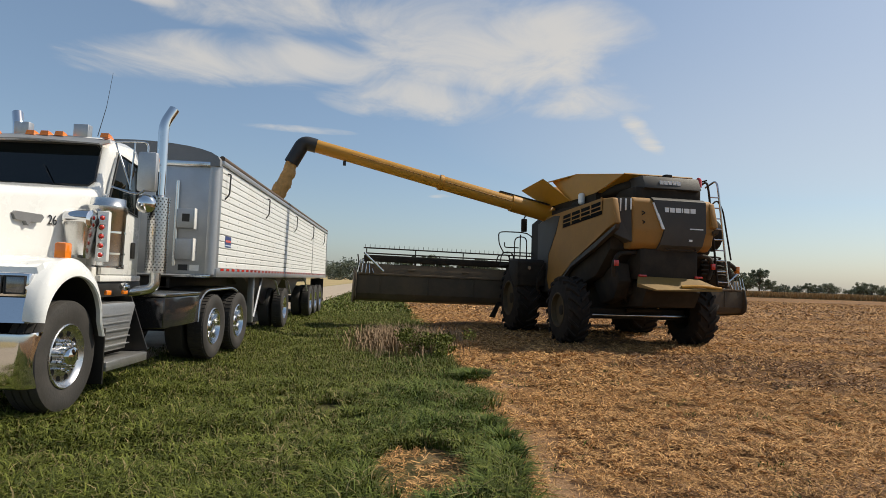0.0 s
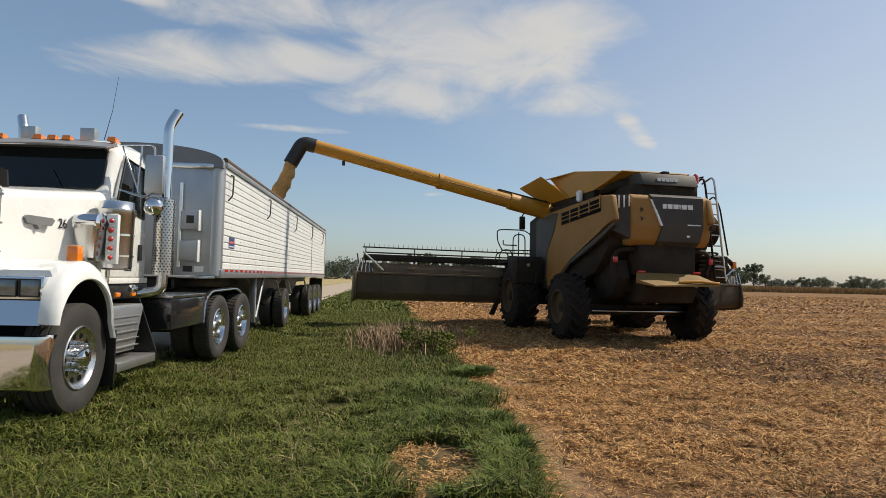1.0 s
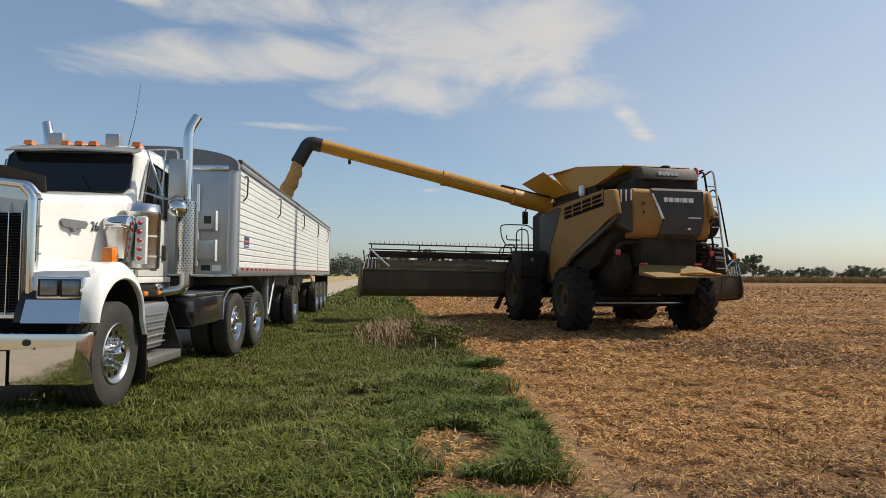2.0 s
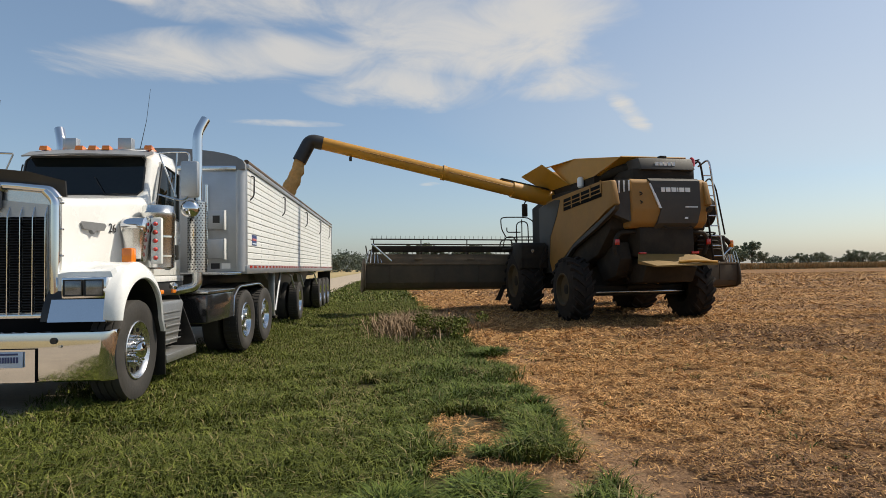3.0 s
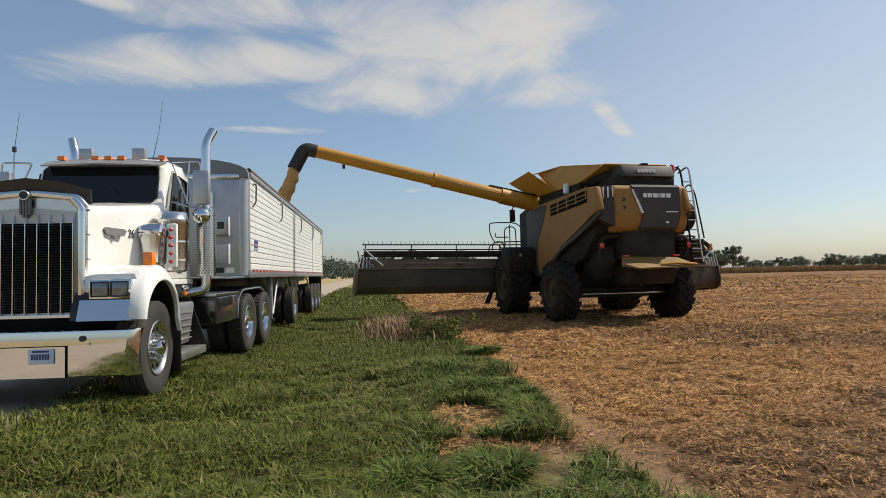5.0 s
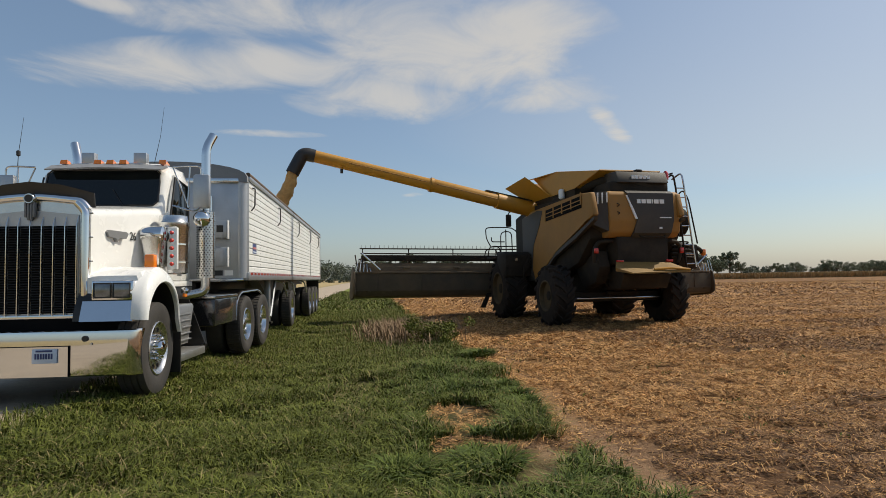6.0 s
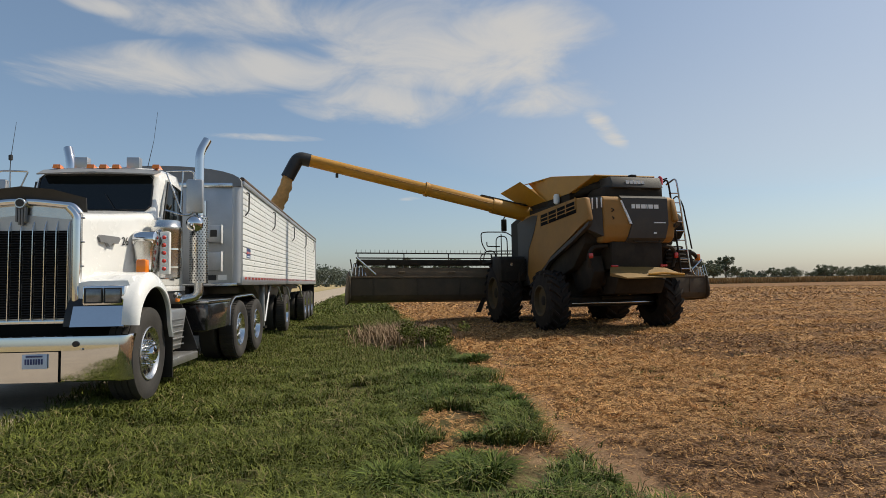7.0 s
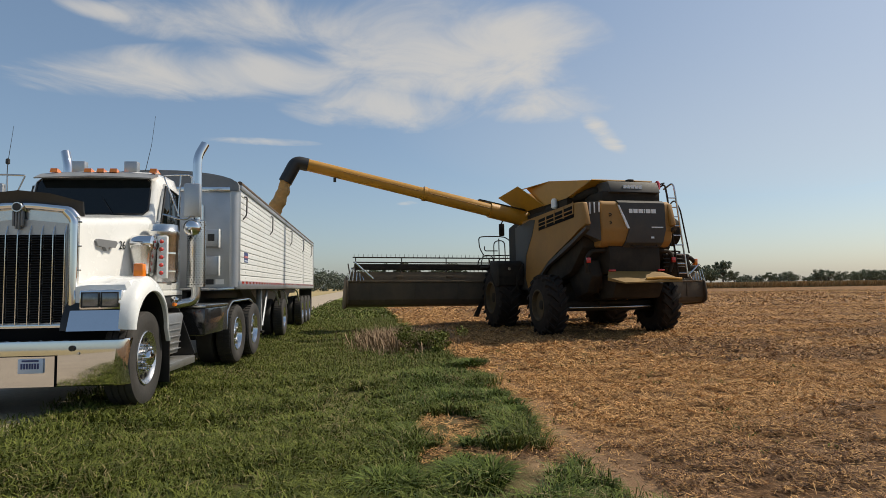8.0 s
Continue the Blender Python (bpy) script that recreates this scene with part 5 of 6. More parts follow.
# cutting header: a thing of its own, hitched to the feeder
HM = CM @ pose(0, 4.75, 0, 0, 0.6, 0)
hdr = thing("header", HM, "wide dusty cutting header with a tined reel, held off the ground", "harvester header")
X0, X1 = -6.55, 6.55
# back sheet and end shields take the steel copy with shade painted in
part("back_sheet", prism([(0.0, 0.84), (0.0, 1.39), (0.06, 1.43), (0.12, 1.39), (0.12, 0.78), (1.3, 0.62), (1.3, 0.56), (0.1, 0.66)], X0, X1, "x", 0.01), "hdr_shade", hdr, "steel back sheet, darkened for shade")
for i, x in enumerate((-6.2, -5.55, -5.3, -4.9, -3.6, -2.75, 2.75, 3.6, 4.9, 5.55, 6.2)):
    part("skid_shoe", prism([(-0.02, 0.85), (0.25, 0.82), (0.2, 0.76), (0.03, 0.79 - 0.02 * (i % 2))], x, x + 0.14 + 0.05 * (i % 3), "x", 0.006), "hdr_shade", hdr)
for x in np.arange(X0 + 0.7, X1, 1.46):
    part("sheet_rib", box(x, x + 0.035, -0.022, -0.002, 0.86, 1.38, 0.004), "hdr_shade", hdr)
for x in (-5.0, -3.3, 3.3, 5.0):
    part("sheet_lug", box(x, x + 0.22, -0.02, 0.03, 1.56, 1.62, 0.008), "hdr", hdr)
part("upper_back", prism([(0.02, 1.45), (0.10, 1.745), (0.16, 1.745), (0.10, 1.45)], X0 + 0.1, X1 - 0.1, "x", 0.008), "hdr", hdr)
part("top_tube", box(X0 + 0.2, X1 - 0.2, 0.05, 0.25, 1.81, 2.01, 0.03), "dark", hdr, "dark main tube")
part("yellow_beam", box(X0 + 0.05, X1 - 0.05, -0.03, 0.05, 1.40, 1.46, 0.012), "hdr", hdr)
part("yellow_line", box(-2.0, -1.1, -0.05, -0.02, 1.18, 1.2), "yellow", hdr)
for s, xe in ((-1, X0), (1, X1)):
    es = part("end_shield", prism([(-0.12, 0.72), (-0.15, 1.0), (-0.05, 1.45), (0.3, 1.62), (0.9, 1.5), (1.7, 0.9), (1.9, 0.55), (1.2, 0.5), (0.1, 0.6)], xe - 0.07 * (s < 0), xe + 0.07 * (s > 0), "x", 0.03), "hdr_shade", hdr, "dusty brown end shield, darkened for shade")
    for k in range(4):
        part("reel_arm", tube([(xe - s * (0.10 + 0.05 * k), 0.25 + 0.1 * k, 1.50), (xe - s * (0.02 + 0.18 * k), 0.35 + 0.1 * k, 2.02 - 0.12 * k)], 0.02, 8), "dark", es)
    for k in range(5):
        part("end_bar", tube([(xe - s * (0.02 + 0.12 * k), -0.10, 1.46), (xe - s * (0.10 + 0.09 * k), -0.05, 1.86 + 0.06 * (k % 2) - 0.07 * k)], 0.018, 6), "steel", es)
    part("reel_strut", tube([(xe - s * 0.80, -0.06, 1.52), (xe - s * 0.20, -0.06, 2.05)], 0.030, 8), "steel", es)
reel = part("reel_shaft", tube([(X0 + 0.15, 0.75, 1.65), (X1 - 0.15, 0.75, 1.65)], 0.05, 12), "dark", hdr, "reel with tine bars")
for a in (90, 162, 234, 306, 18):
    cy, cz = 0.75 + 0.5 * math.cos(radians(a)), 1.75 + 0.5 * math.sin(radians(a))
    bar = part("tine_bar", tube([(X0 + 0.2, cy, cz), (X1 - 0.2, cy, cz)], 0.022, 8), "dark", reel)
    bm = bmesh.new()
    for i in range(84):
        x = X0 + 0.25 + i * 0.155
        dz = 0.12 if a == 90 else -0.14
        tube([(x, cy, cz - 0.02), (x, cy - 0.01, cz + dz)], [0.010, 0.005], 5, bm=bm)
    tagged(part("tines", bm, "dark", bar), kind="stuff")
for x in np.linspace(X0 + 0.3, X1 - 0.3, 9):
    bm = bmesh.new()
    for a in (90, 162, 234, 306, 18):
        tube([(x, 0.75, 1.75), (x, 0.75 + 0.5 * math.cos(radians(a)), 1.75 + 0.5 * math.sin(radians(a)))], 0.018, 6, bm=bm)
    part("reel_spider", bm, "dark", reel)
part("upper_reel_tube", tube([(X0 + 0.2, 0.4, 2.07), (X1 - 0.2, 0.4, 2.07)], 0.022, 8), "dark", hdr)
part("draper_auger", tube([(X0 + 0.2, 0.5, 1.0), (X1 - 0.2, 0.5, 1.0)], 0.25, 14), "hdr", hdr)
part("skid_plate", prism([(-2.18, 0.74), (-2.05, 0.74), (-2.25, 0.24), (-2.42, 0.26)], -0.2, -0.15, "y"), "dark", hdr)
part("gear_box", box(-1.7, -0.9, -0.2, 0.05, 1.0, 1.7, 0.05), "dark", hdr)
for i in range(4):
    part("coupling", lathe([(-0.24, 0.035), (-0.2, 0.04)], (-1.5 + 0.1 * i, 0, 1.42 + 0.04 * (i % 2)), axis="y", seg=10), "steel", hdr)

# grain falling from the spout into the trailer
secs = []
top, foot = CM @ Vector((-8.40, 2.38, 4.30)), CM @ Vector((-8.98, 2.42, 3.1))
rnd = random.Random(5)
for i in range(26):
    q = i / 25
    p = top.lerp(foot, q) + Vector((-0.10 * math.sin(q * math.pi) * -1, 0, 0))
    r = 0.14 + 0.13 * q
    secs.append([(p.x + math.cos(a) * r * (1 + rnd.uniform(-0.10, 0.10) + 0.08 * math.sin(9 * q * 3)), p.y + math.sin(a) * r * (1 + rnd.uniform(-0.1, 0.1)), p.z + rnd.uniform(-0.012, 0.012)) for a in np.linspace(0, 2 * math.pi, 18)[:-1]])
strm = part("grain_stream", skin(secs), "grain", None, "golden brown soybeans pouring from the auger spout", angle=80)
tagged(strm, category="grain", kind="stuff")


# ---- distance ----
def leaf_mat(name, a, b):
    m = bpy.data.materials.new(name)
    m.use_nodes = True
    k = NT(m)
    g = k.n("NewGeometry")
    cr = k.n("ValToRGB")
    cr.color_ramp.elements[0].color, cr.color_ramp.elements[1].color = (*a, 1), (*b, 1)
    k.l(g.outputs["Random Per Island"], cr.inputs[0])
    k.l(cr.outputs[0], k.b.inputs["Base Color"])
    k.b.inputs["Roughness"].default_value = 0.75
    k.b.inputs["Specular IOR Level"].default_value = 0.25
    return m


# distance haze is painted into both leaf colours, paler and greyer than near green
M["leaf"] = leaf_mat("hazed_tree_leaves", (0.085, 0.105, 0.06), (0.17, 0.19, 0.11))
M["bark"] = mat("bark", (0.10, 0.075, 0.055), 0.9, var=0.3, bump=0.5)
M["hedge"] = leaf_mat("hazed_woodland_leaves", (0.095, 0.115, 0.085), (0.135, 0.155, 0.11))


def quads(name, co, material):
    """A mesh of loose quads from an array n x 4 x 3."""
    n = len(co)
    me = bpy.data.meshes.new(name)
    me.vertices.add(n * 4)
    me.vertices.foreach_set("co", np.ascontiguousarray(co, dtype=np.float32).ravel())
    me.loops.add(n * 4)
    me.loops.foreach_set("vertex_index", np.arange(n * 4))
    me.polygons.add(n)
    me.polygons.foreach_set("loop_start", np.arange(0, n * 4, 4))
    me.update()
    me.materials.append(material)
    return me


def leaf_cloud(rg, centres, radii, per, size):
    out = []
    for c, r in zip(centres, radii):
        d = rg.normal(size=(per, 3))
        d /= np.linalg.norm(d, axis=1)[:, None]
        p = c + d * r * (rg.random((per, 1)) ** 0.4) * np.array([1, 1, 0.8])
        u = rg.normal(size=(per, 3))
        u /= np.linalg.norm(u, axis=1)[:, None]
        w = np.cross(u, rg.normal(size=(per, 3)))
        w /= np.linalg.norm(w, axis=1)[:, None]
        s = size * (0.6 + 0.8 * rg.random((per, 1)))
        out.append(np.stack([p - u * s - w * s * .6, p + u * s - w * s * .6, p + u * s + w * s * .6, p - u * s + w * s * .6], 1))
    return np.concatenate(out)


def tree(x, y, h, w, seed, open_crown=False, trunk=0.25):
    rg = np.random.default_rng(seed)
    t = thing("tree", pose(x, y, 0.1), "tall open-crowned tree at the field's far edge" if open_crown else "rounded dark green tree at the field's far edge", "tree", "trees at the field edge")
    bm = tube([(0, 0, 0), (0.1, 0, h * 0.3), (-0.1, 0.1, h * 0.75)], [h * 0.035, h * 0.025, h * 0.008], 8)
    for i in range(7):
        a, z = rg.random() * 6.28, h * (0.25 + 0.4 * rg.random())
        tube([(0, 0, z), (math.cos(a) * w * 0.3, math.sin(a) * w * 0.3, z + h * 0.2)], [h * 0.014, h * 0.004], 6, bm=bm)
    part("trunk", bm, "bark", t)
    nc = 26 if open_crown else 34
    c = np.stack([rg.normal(0, w * 0.24, nc), rg.normal(0, w * 0.24, nc), h * (trunk + (1 - trunk) * (0.12 + 0.80 * rg.random(nc)))], 1)
    prof = np.sqrt(np.clip(1 - ((c[:, 2] / h - 0.55) / 0.55) ** 2, 0.15, 1))
    c[:, 0] *= prof * 1.25
    c[:, 1] *= prof * 1.25
    r = w * (0.08 if open_crown else 0.13) * (0.7 + 0.7 * rg.random(nc))
    cr = new("crown", quads("crown", leaf_cloud(rg, c, r, 60 if open_crown else 90, h * 0.022), M["leaf"]))
    cr.parent = t
    return t


TREES = [(163, 258, 10.5, 12, False), (150, 262, 9.5, 12, False), (174, 262, 8.0, 9, False), (193, 280, 12.2, 9.5, False), (186, 281, 8, 8, False), (201, 282, 6.5, 8, False),
         (236.7, 300, 6.6, 6.5, False), (249, 300, 6.4, 8.5, False), (227, 305, 2.6, 5, False), (262, 301, 3.6, 6, False), (270, 300, 7.4, 9, False), (277, 302, 7.0, 9, False),
         (289, 306, 5.6, 10, False), (298, 308, 6.4, 10, False), (307, 312, 6.4, 9, False), (316, 316, 7.4, 9, False), (326, 318, 7.0, 10, False), (337, 320, 7.6, 10, False), (348, 324, 7, 10, False), (360, 328, 7.4, 11, False),
         (2, 250, 9.0, 10, False), (7.5, 251, 12.0, 3.2, False), (14, 250, 12.2, 9, False), (20, 252, 10.5, 9, False), (31, 250, 9.6, 8, False), (37, 251, 11.0, 9, False), (44, 255, 8, 8, False)]
for i, (x, y, h, w, o) in enumerate(TREES):
    tree(x * (0.948 if x > 100 else 1.0), y, h, w, 40 + i, o)
# woodland beyond the road
rg = np.random.default_rng(8)
n = 420
cx = rg.uniform(-150, -4, n)
cy = 225 + rg.uniform(-8, 18, n)
cz = rg.random(n) ** 0.7 * (8.6 + 1.6 * np.sin(cx * 0.11) + 1.2 * np.sin(cx * 0.37 + 1)) 
wood = new("far_woodland", quads("far_woodland", leaf_cloud(rg, np.stack([cx, cy, cz], 1), 1.6 + 1.2 * rg.random(n), 120, 0.24), M["hedge"]))
tagged(wood, "hazy green woodland beyond the gravel road", "woodland", kind="stuff")
n = 500
cx = rg.uniform(-420, 700, n)
cy = 560 + rg.uniform(-10, 20, n)
cz = rg.random(n) ** 0.7 * (6 + 3 * np.sin(cx * 0.021) * np.sin(cx * 0.05 + 2))
wood2 = new("distant_treeline", quads("distant_treeline", leaf_cloud(rg, np.stack([cx, cy, cz], 1), 3 + 2 * rg.random(n), 50, 0.7), M["hedge"]))
tagged(wood2, "low distant line of trees on the horizon", "woodland", kind="stuff")
# strip of ripe standing crop along the stubble
M["crop"] = leaf_mat("ripe_crop", (0.33, 0.22, 0.10), (0.42, 0.29, 0.14))
n = 90000
bx, by = rg.uniform(22, 330, n), 112 + rg.random(n) ** 1.6 * 16
h = 0.9 + 0.55 * rg.random(n)
s = 0.04 + 0.06 * rg.random(n)
a = rg.random(n) * 6.28
dx, dy = np.cos(a) * s, np.sin(a) * s
z0 = np.full(n, 0.12)
lean, lean_y = rg.normal(0, 0.3, n), rg.normal(0, 0.35, n)
co = np.stack([np.stack([bx - dx, by - dy, z0], 1), np.stack([bx + dx, by + dy, z0], 1), np.stack([bx + dx + lean, by + dy + lean_y, h], 1), np.stack([bx - dx + lean, by - dy + lean_y, h * 0.95], 1)], 1)
crop = new("standing_crop", quads("standing_crop", co, M["crop"]))
tagged(crop, "strip of ripe tan crop still standing across the field", "crop", kind="stuff")

# ---- clouds: a thin high sheet, clear but for the wisps ----
def cloud_mat():
    m = bpy.data.materials.new("thin_cloud")
    m.use_nodes = True
    k = NT(m)
    t = m.node_tree
    t.nodes.remove(k.b)
    co = k.n("TexCoord")
    mp = k.n("Mapping")
    mp.inputs["Scale"].default_value = (0.0013, 0.0010, 1)
    k.l(co.outputs["Object"], mp.inputs[0])
    wob = k.n("TexNoise", Scale=2.4, Detail=10.0, Roughness=0.6, Distortion=0.8)
    k.l(mp.outputs[0], wob.inputs["Vector"])
    sep = k.n("SeparateXYZ")
    k.l(co.outputs["Object"], sep.inputs[0])

    def m2(op, a, b=0.0):
        nd = k.n("Math")
        nd.operation = op
        for i, v in enumerate((a, b)):
            if isinstance(v, (int, float)):
                nd.inputs[i].default_value = v
            else:
                k.l(v, nd.inputs[i])
        return nd.outputs[0]

    def blob(cx, cy, rx, ry, turn=0.0):
        c, s = math.cos(turn), math.sin(turn)
        dx, dy = m2("SUBTRACT", sep.outputs[0], cx), m2("SUBTRACT", sep.outputs[1], cy)
        u = m2("DIVIDE", m2("ADD", m2("MULTIPLY", dx, c), m2("MULTIPLY", dy, s)), rx)
        v = m2("DIVIDE", m2("SUBTRACT", m2("MULTIPLY", dy, c), m2("MULTIPLY", dx, s)), ry)
        d = m2("ADD", m2("MULTIPLY", u, u), m2("MULTIPLY", v, v))
        return m2("MAXIMUM", m2("SUBTRACT", 1.0, d), 0.0)
    body = None
    for b in CLOUDS:
        q = m2("MULTIPLY", blob(*b[:5]), b[5])
        body = q if body is None else m2("MAXIMUM", body, q)
    d = m2("ADD", body, m2("MULTIPLY", m2("SUBTRACT", wob.outputs[0], 0.5), 2.6))
    gate = k.n("MapRange")
    gate.inputs[1].default_value, gate.inputs[2].default_value = 0.0, 0.12
    k.l(body, gate.inputs[0])
    al = k.n("MapRange")
    al.interpolation_type = "SMOOTHSTEP"
    al.inputs[1].default_value, al.inputs[2].default_value, al.inputs[3].default_value, al.inputs[4].default_value = 0.0, 1.35, 0.0, 0.74
    k.l(d, al.inputs[0])
    # a smooth pale haze, painted on to lighten the sky towards the sun
    veil = m2("MULTIPLY", blob(2100, 2000, 2050, 1900), 0.26)
    fac = m2("MINIMUM", m2("ADD", m2("MULTIPLY", al.outputs[0], gate.outputs[0]), veil), 0.9)
    tr, em, mx = k.n("BsdfTransparent"), k.n("Emission"), k.n("MixShader")
    em.inputs[0].default_value = (1.0, 0.97, 0.93, 1)
    em.inputs[1].default_value = 0.66
    k.l(fac, mx.inputs[0])
    k.l(tr.outputs[0], mx.inputs[1])
    k.l(em.outputs[0], mx.inputs[2])
    k.l(mx.outputs[0], t.nodes["Material Output"].inputs[0])
    return m


CLOUDS = [(230, 1560, 470, 430, 0.2, 1.25), (-430, 1740, 640, 250, -0.12, 1.1), (60, 2010, 380, 330, 0.3, 1.05), (-160, 1380, 480, 170, 0.0, 0.75), (560, 1900, 330, 260, 0.4, 0.7), (1000, 2300, 460, 60, 0.98, 0.95), (-585, 1340, 90, 60, 0.6, 0.9), (300, 4300, 110, 130, 0.0, 0.7), (-420, 2500, 260, 70, 0.1, 0.5), (1500, 4200, 200, 120, 0.0, 0.5)]
me = bpy.data.meshes.new("cloud_layer")
me.from_pydata([(-3200, 900, 0), (3200, 900, 0), (3200, 4600, 0), (-3200, 4600, 0)], [], [(0, 1, 2, 3)])
cl = new("backdrop_cloud_layer", me)
cl.location = (0, 0, 620)
me.materials.append(cloud_mat())
tagged(cl, "thin white wisps of high cloud in a blue sky", "cloud", kind="structure")


# ---- grass, weeds and straw ----
M["blade"] = leaf_mat("grass_blades", (0.030, 0.044, 0.005), (0.165, 0.180, 0.028))
M["dry_blade"] = leaf_mat("dry_grass", (0.15, 0.12, 0.045), (0.32, 0.25, 0.12))
M["weed"] = leaf_mat("dark_green_weeds", (0.024, 0.046, 0.006), (0.135, 0.172, 0.026))
M["straw"] = leaf_mat("straw_bits", (0.14, 0.066, 0.022), (0.80, 0.45, 0.17))
M["stem"] = leaf_mat("bean_stems", (0.035, 0.018, 0.009), (0.34, 0.185, 0.092))
M["dead_weed"] = leaf_mat("dead_weeds", (0.17, 0.11, 0.065), (0.36, 0.25, 0.145))


def blades(rg, x, y, h, w, lean, z=None, turn=None):
    """Bent blades of two quads each, at the places given."""
    n = len(x)
    z = ground_z(x, y) if z is None else z
    a = rg.random(n) * 2 * np.pi if turn is None else turn
    b = a + np.pi / 2 + rg.normal(0, 0.5, n)
    ux, uy = np.cos(a) * w, np.sin(a) * w
    lx, ly = np.cos(b) * h * lean, np.sin(b) * h * lean
    p0 = np.stack([x, y, z - 0.01], 1)
    p1 = p0 + np.stack([lx * 0.35, ly * 0.35, h * 0.6], 1)
    p2 = p0 + np.stack([lx, ly, h * (1.0 - 0.35 * lean)], 1)
    u = np.stack([ux, uy, np.zeros(n)], 1)
    q1 = np.stack([p0 - u, p0 + u, p1 + u * 0.9, p1 - u * 0.9], 1)
    q2 = np.stack([p1 - u * 0.9, p1 + u * 0.9, p2 + u * 0.12, p2 - u * 0.12], 1)
    return np.stack([q1, q2], 1).reshape(-1, 4, 3)


def merge_mesh(name, q, material):
    """Blades as one mesh in which both quads of a blade share an edge, so that each is one island."""
    n = len(q) // 2
    q = q.reshape(n, 2, 4, 3)
    v = np.concatenate([q[:, 0], q[:, 1, 2:]], 1)
    me = bpy.data.meshes.new(name)
    me.vertices.add(n * 6)
    me.vertices.foreach_set("co", np.ascontiguousarray(v, dtype=np.float32).ravel())
    base = np.arange(n)[:, None] * 6
    idx = np.concatenate([base + np.array([[0, 1, 2, 3]]), base + np.array([[3, 2, 4, 5]])], 1)
    me.loops.add(n * 8)
    me.loops.foreach_set("vertex_index", idx.ravel())
    me.polygons.add(n * 2)
    me.polygons.foreach_set("loop_start", np.arange(0, n * 8, 4))
    me.update()
    me.materials.append(material)
    return me


def wave(x, y, s, o=0.0):
    """Smooth random field of 0 to 1, with lumps about 3 / s metres wide."""
    lat = np.random.default_rng(int(100 * s + 7 * o)).random((64, 64))
    tot, amp, norm = 0, 1.0, 0.0
    for k in range(2):
        u, v = x * s * 0.4 * (k + 1.0) * 1.3 + 17 * k, y * s * 0.4 * (k + 1.0) * 1.3 + 5 * k
        i, j = np.floor(u).astype(int), np.floor(v).astype(int)
        fu, fv = u - i, v - j
        fu, fv = fu * fu * (3 - 2 * fu), fv * fv * (3 - 2 * fv)
        g = lambda a, c: lat[a % 64, c % 64]
        tot = tot + amp * ((g(i, j) * (1 - fu) + g(i + 1, j) * fu) * (1 - fv) + (g(i, j + 1) * (1 - fu) + g(i + 1, j + 1) * fu) * fv)
        norm += amp
        amp *= 0.5
    return np.clip((tot / norm - 0.5) * 1.35 + 0.5, 0, 1)


rg = np.random.default_rng(21)
BARE = [(0.22, 4.4, 0.42, 0.74), (0.62, 3.25, 0.5, 0.33), (0.1, 3.55, 0.35, 0.22), (1.22, 4.2, 0.30, 1.7), (-0.75, 6.7, 0.16, 0.3), (-0.45, 6.1, 0.12, 0.2), (-1.55, 3.05, 0.16, 0.12), (0.3, 2.45, 0.3, 0.2), (0.52, 2.75, 0.2, 0.35), (-0.16, 3.2, 0.14, 0.2)]


def open_ground(x, y):
    keep = np.ones(len(x), bool)
    wob = 0.75 + 0.5 * wave(x, y, 9.0)
    for cx, cy, rx, ry in BARE:
        keep &= ((x - cx) / rx) ** 2 + ((y - cy) / ry) ** 2 > wob
    return keep


green, dry, lush = [], [], []
for y0, y1, dens, hs, ws, xr in ((-3.0, 1.0, 500, 1.0, 1.3, 1.9), (1.0, 4.5, 5200, 1.05, 0.9, 1.9), (4.5, 8.0, 3900, 1.0, 1.1, 2.2), (8.0, 14.0, 1900, 0.62, 1.0, 2.4), (14.0, 26.0, 750, 0.6, 1.5, 1.5), (26.0, 60.0, 120, 0.9, 5.0, 1.2)):
    x0 = -4.2
    n = int(dens * (y1 - y0) * (xr - x0))
    x, y = rg.uniform(x0, xr, n), rg.uniform(y0, y1, n)
    d = x - edge_x(y) + 0.30 * (wave(x, y, 3.1) - 0.5) + 0.35 * (wave(x, y, 7.7, 2) - 0.5)
    keep = (rg.random(n) < np.clip(-d * 3.2 + 0.15, 0, 1)) & open_ground(x, y)
    near_road = sstep(-3.0, -4.1, x)
    keep &= rg.random(n) > near_road * (0.75 + 0.25 * wave(x, y, 5))
    clump = wave(x, y, 4.3, 1) * 0.6 + wave(x, y, 11.0, 4) * 0.4
    keep &= rg.random(n) < 0.45 + 0.8 * clump
    x, y, clump = x[keep], y[keep], clump[keep]
    n = len(x)
    h = hs * (1 + 0.35 * sstep(-1.9, -0.7, x - edge_x(y))) * (0.04 + 0.20 * clump * rg.random(n) ** 0.8 + 0.03 * rg.random(n))
    q = blades(rg, x, y, h, ws * (0.0035 + 0.0035 * rg.random(n)), 0.45 + 0.85 * rg.random(n))
    isdry = np.repeat(rg.random(n) < 0.07 + 0.35 * np.clip(wave(x, y, 2.2, 3) - 0.5, 0, 1), 2)
    rich = sstep(-1.9, -0.7, x - edge_x(y)) * np.clip(2.4 * wave(x, y, 1.9, 8) - 0.35, 0, 1) * sstep(18, 11, y)
    islush = np.repeat(rg.random(n) < 0.92 * rich, 2) & ~isdry
    lush.append(q[islush])
    green.append(q[~isdry & ~islush])
    dry.append(q[isdry])
grass = new("grass", merge_mesh("grass", np.concatenate(green), M["blade"]))
tagged(grass, "rough mown green grass of the road verge", "grass", kind="stuff")
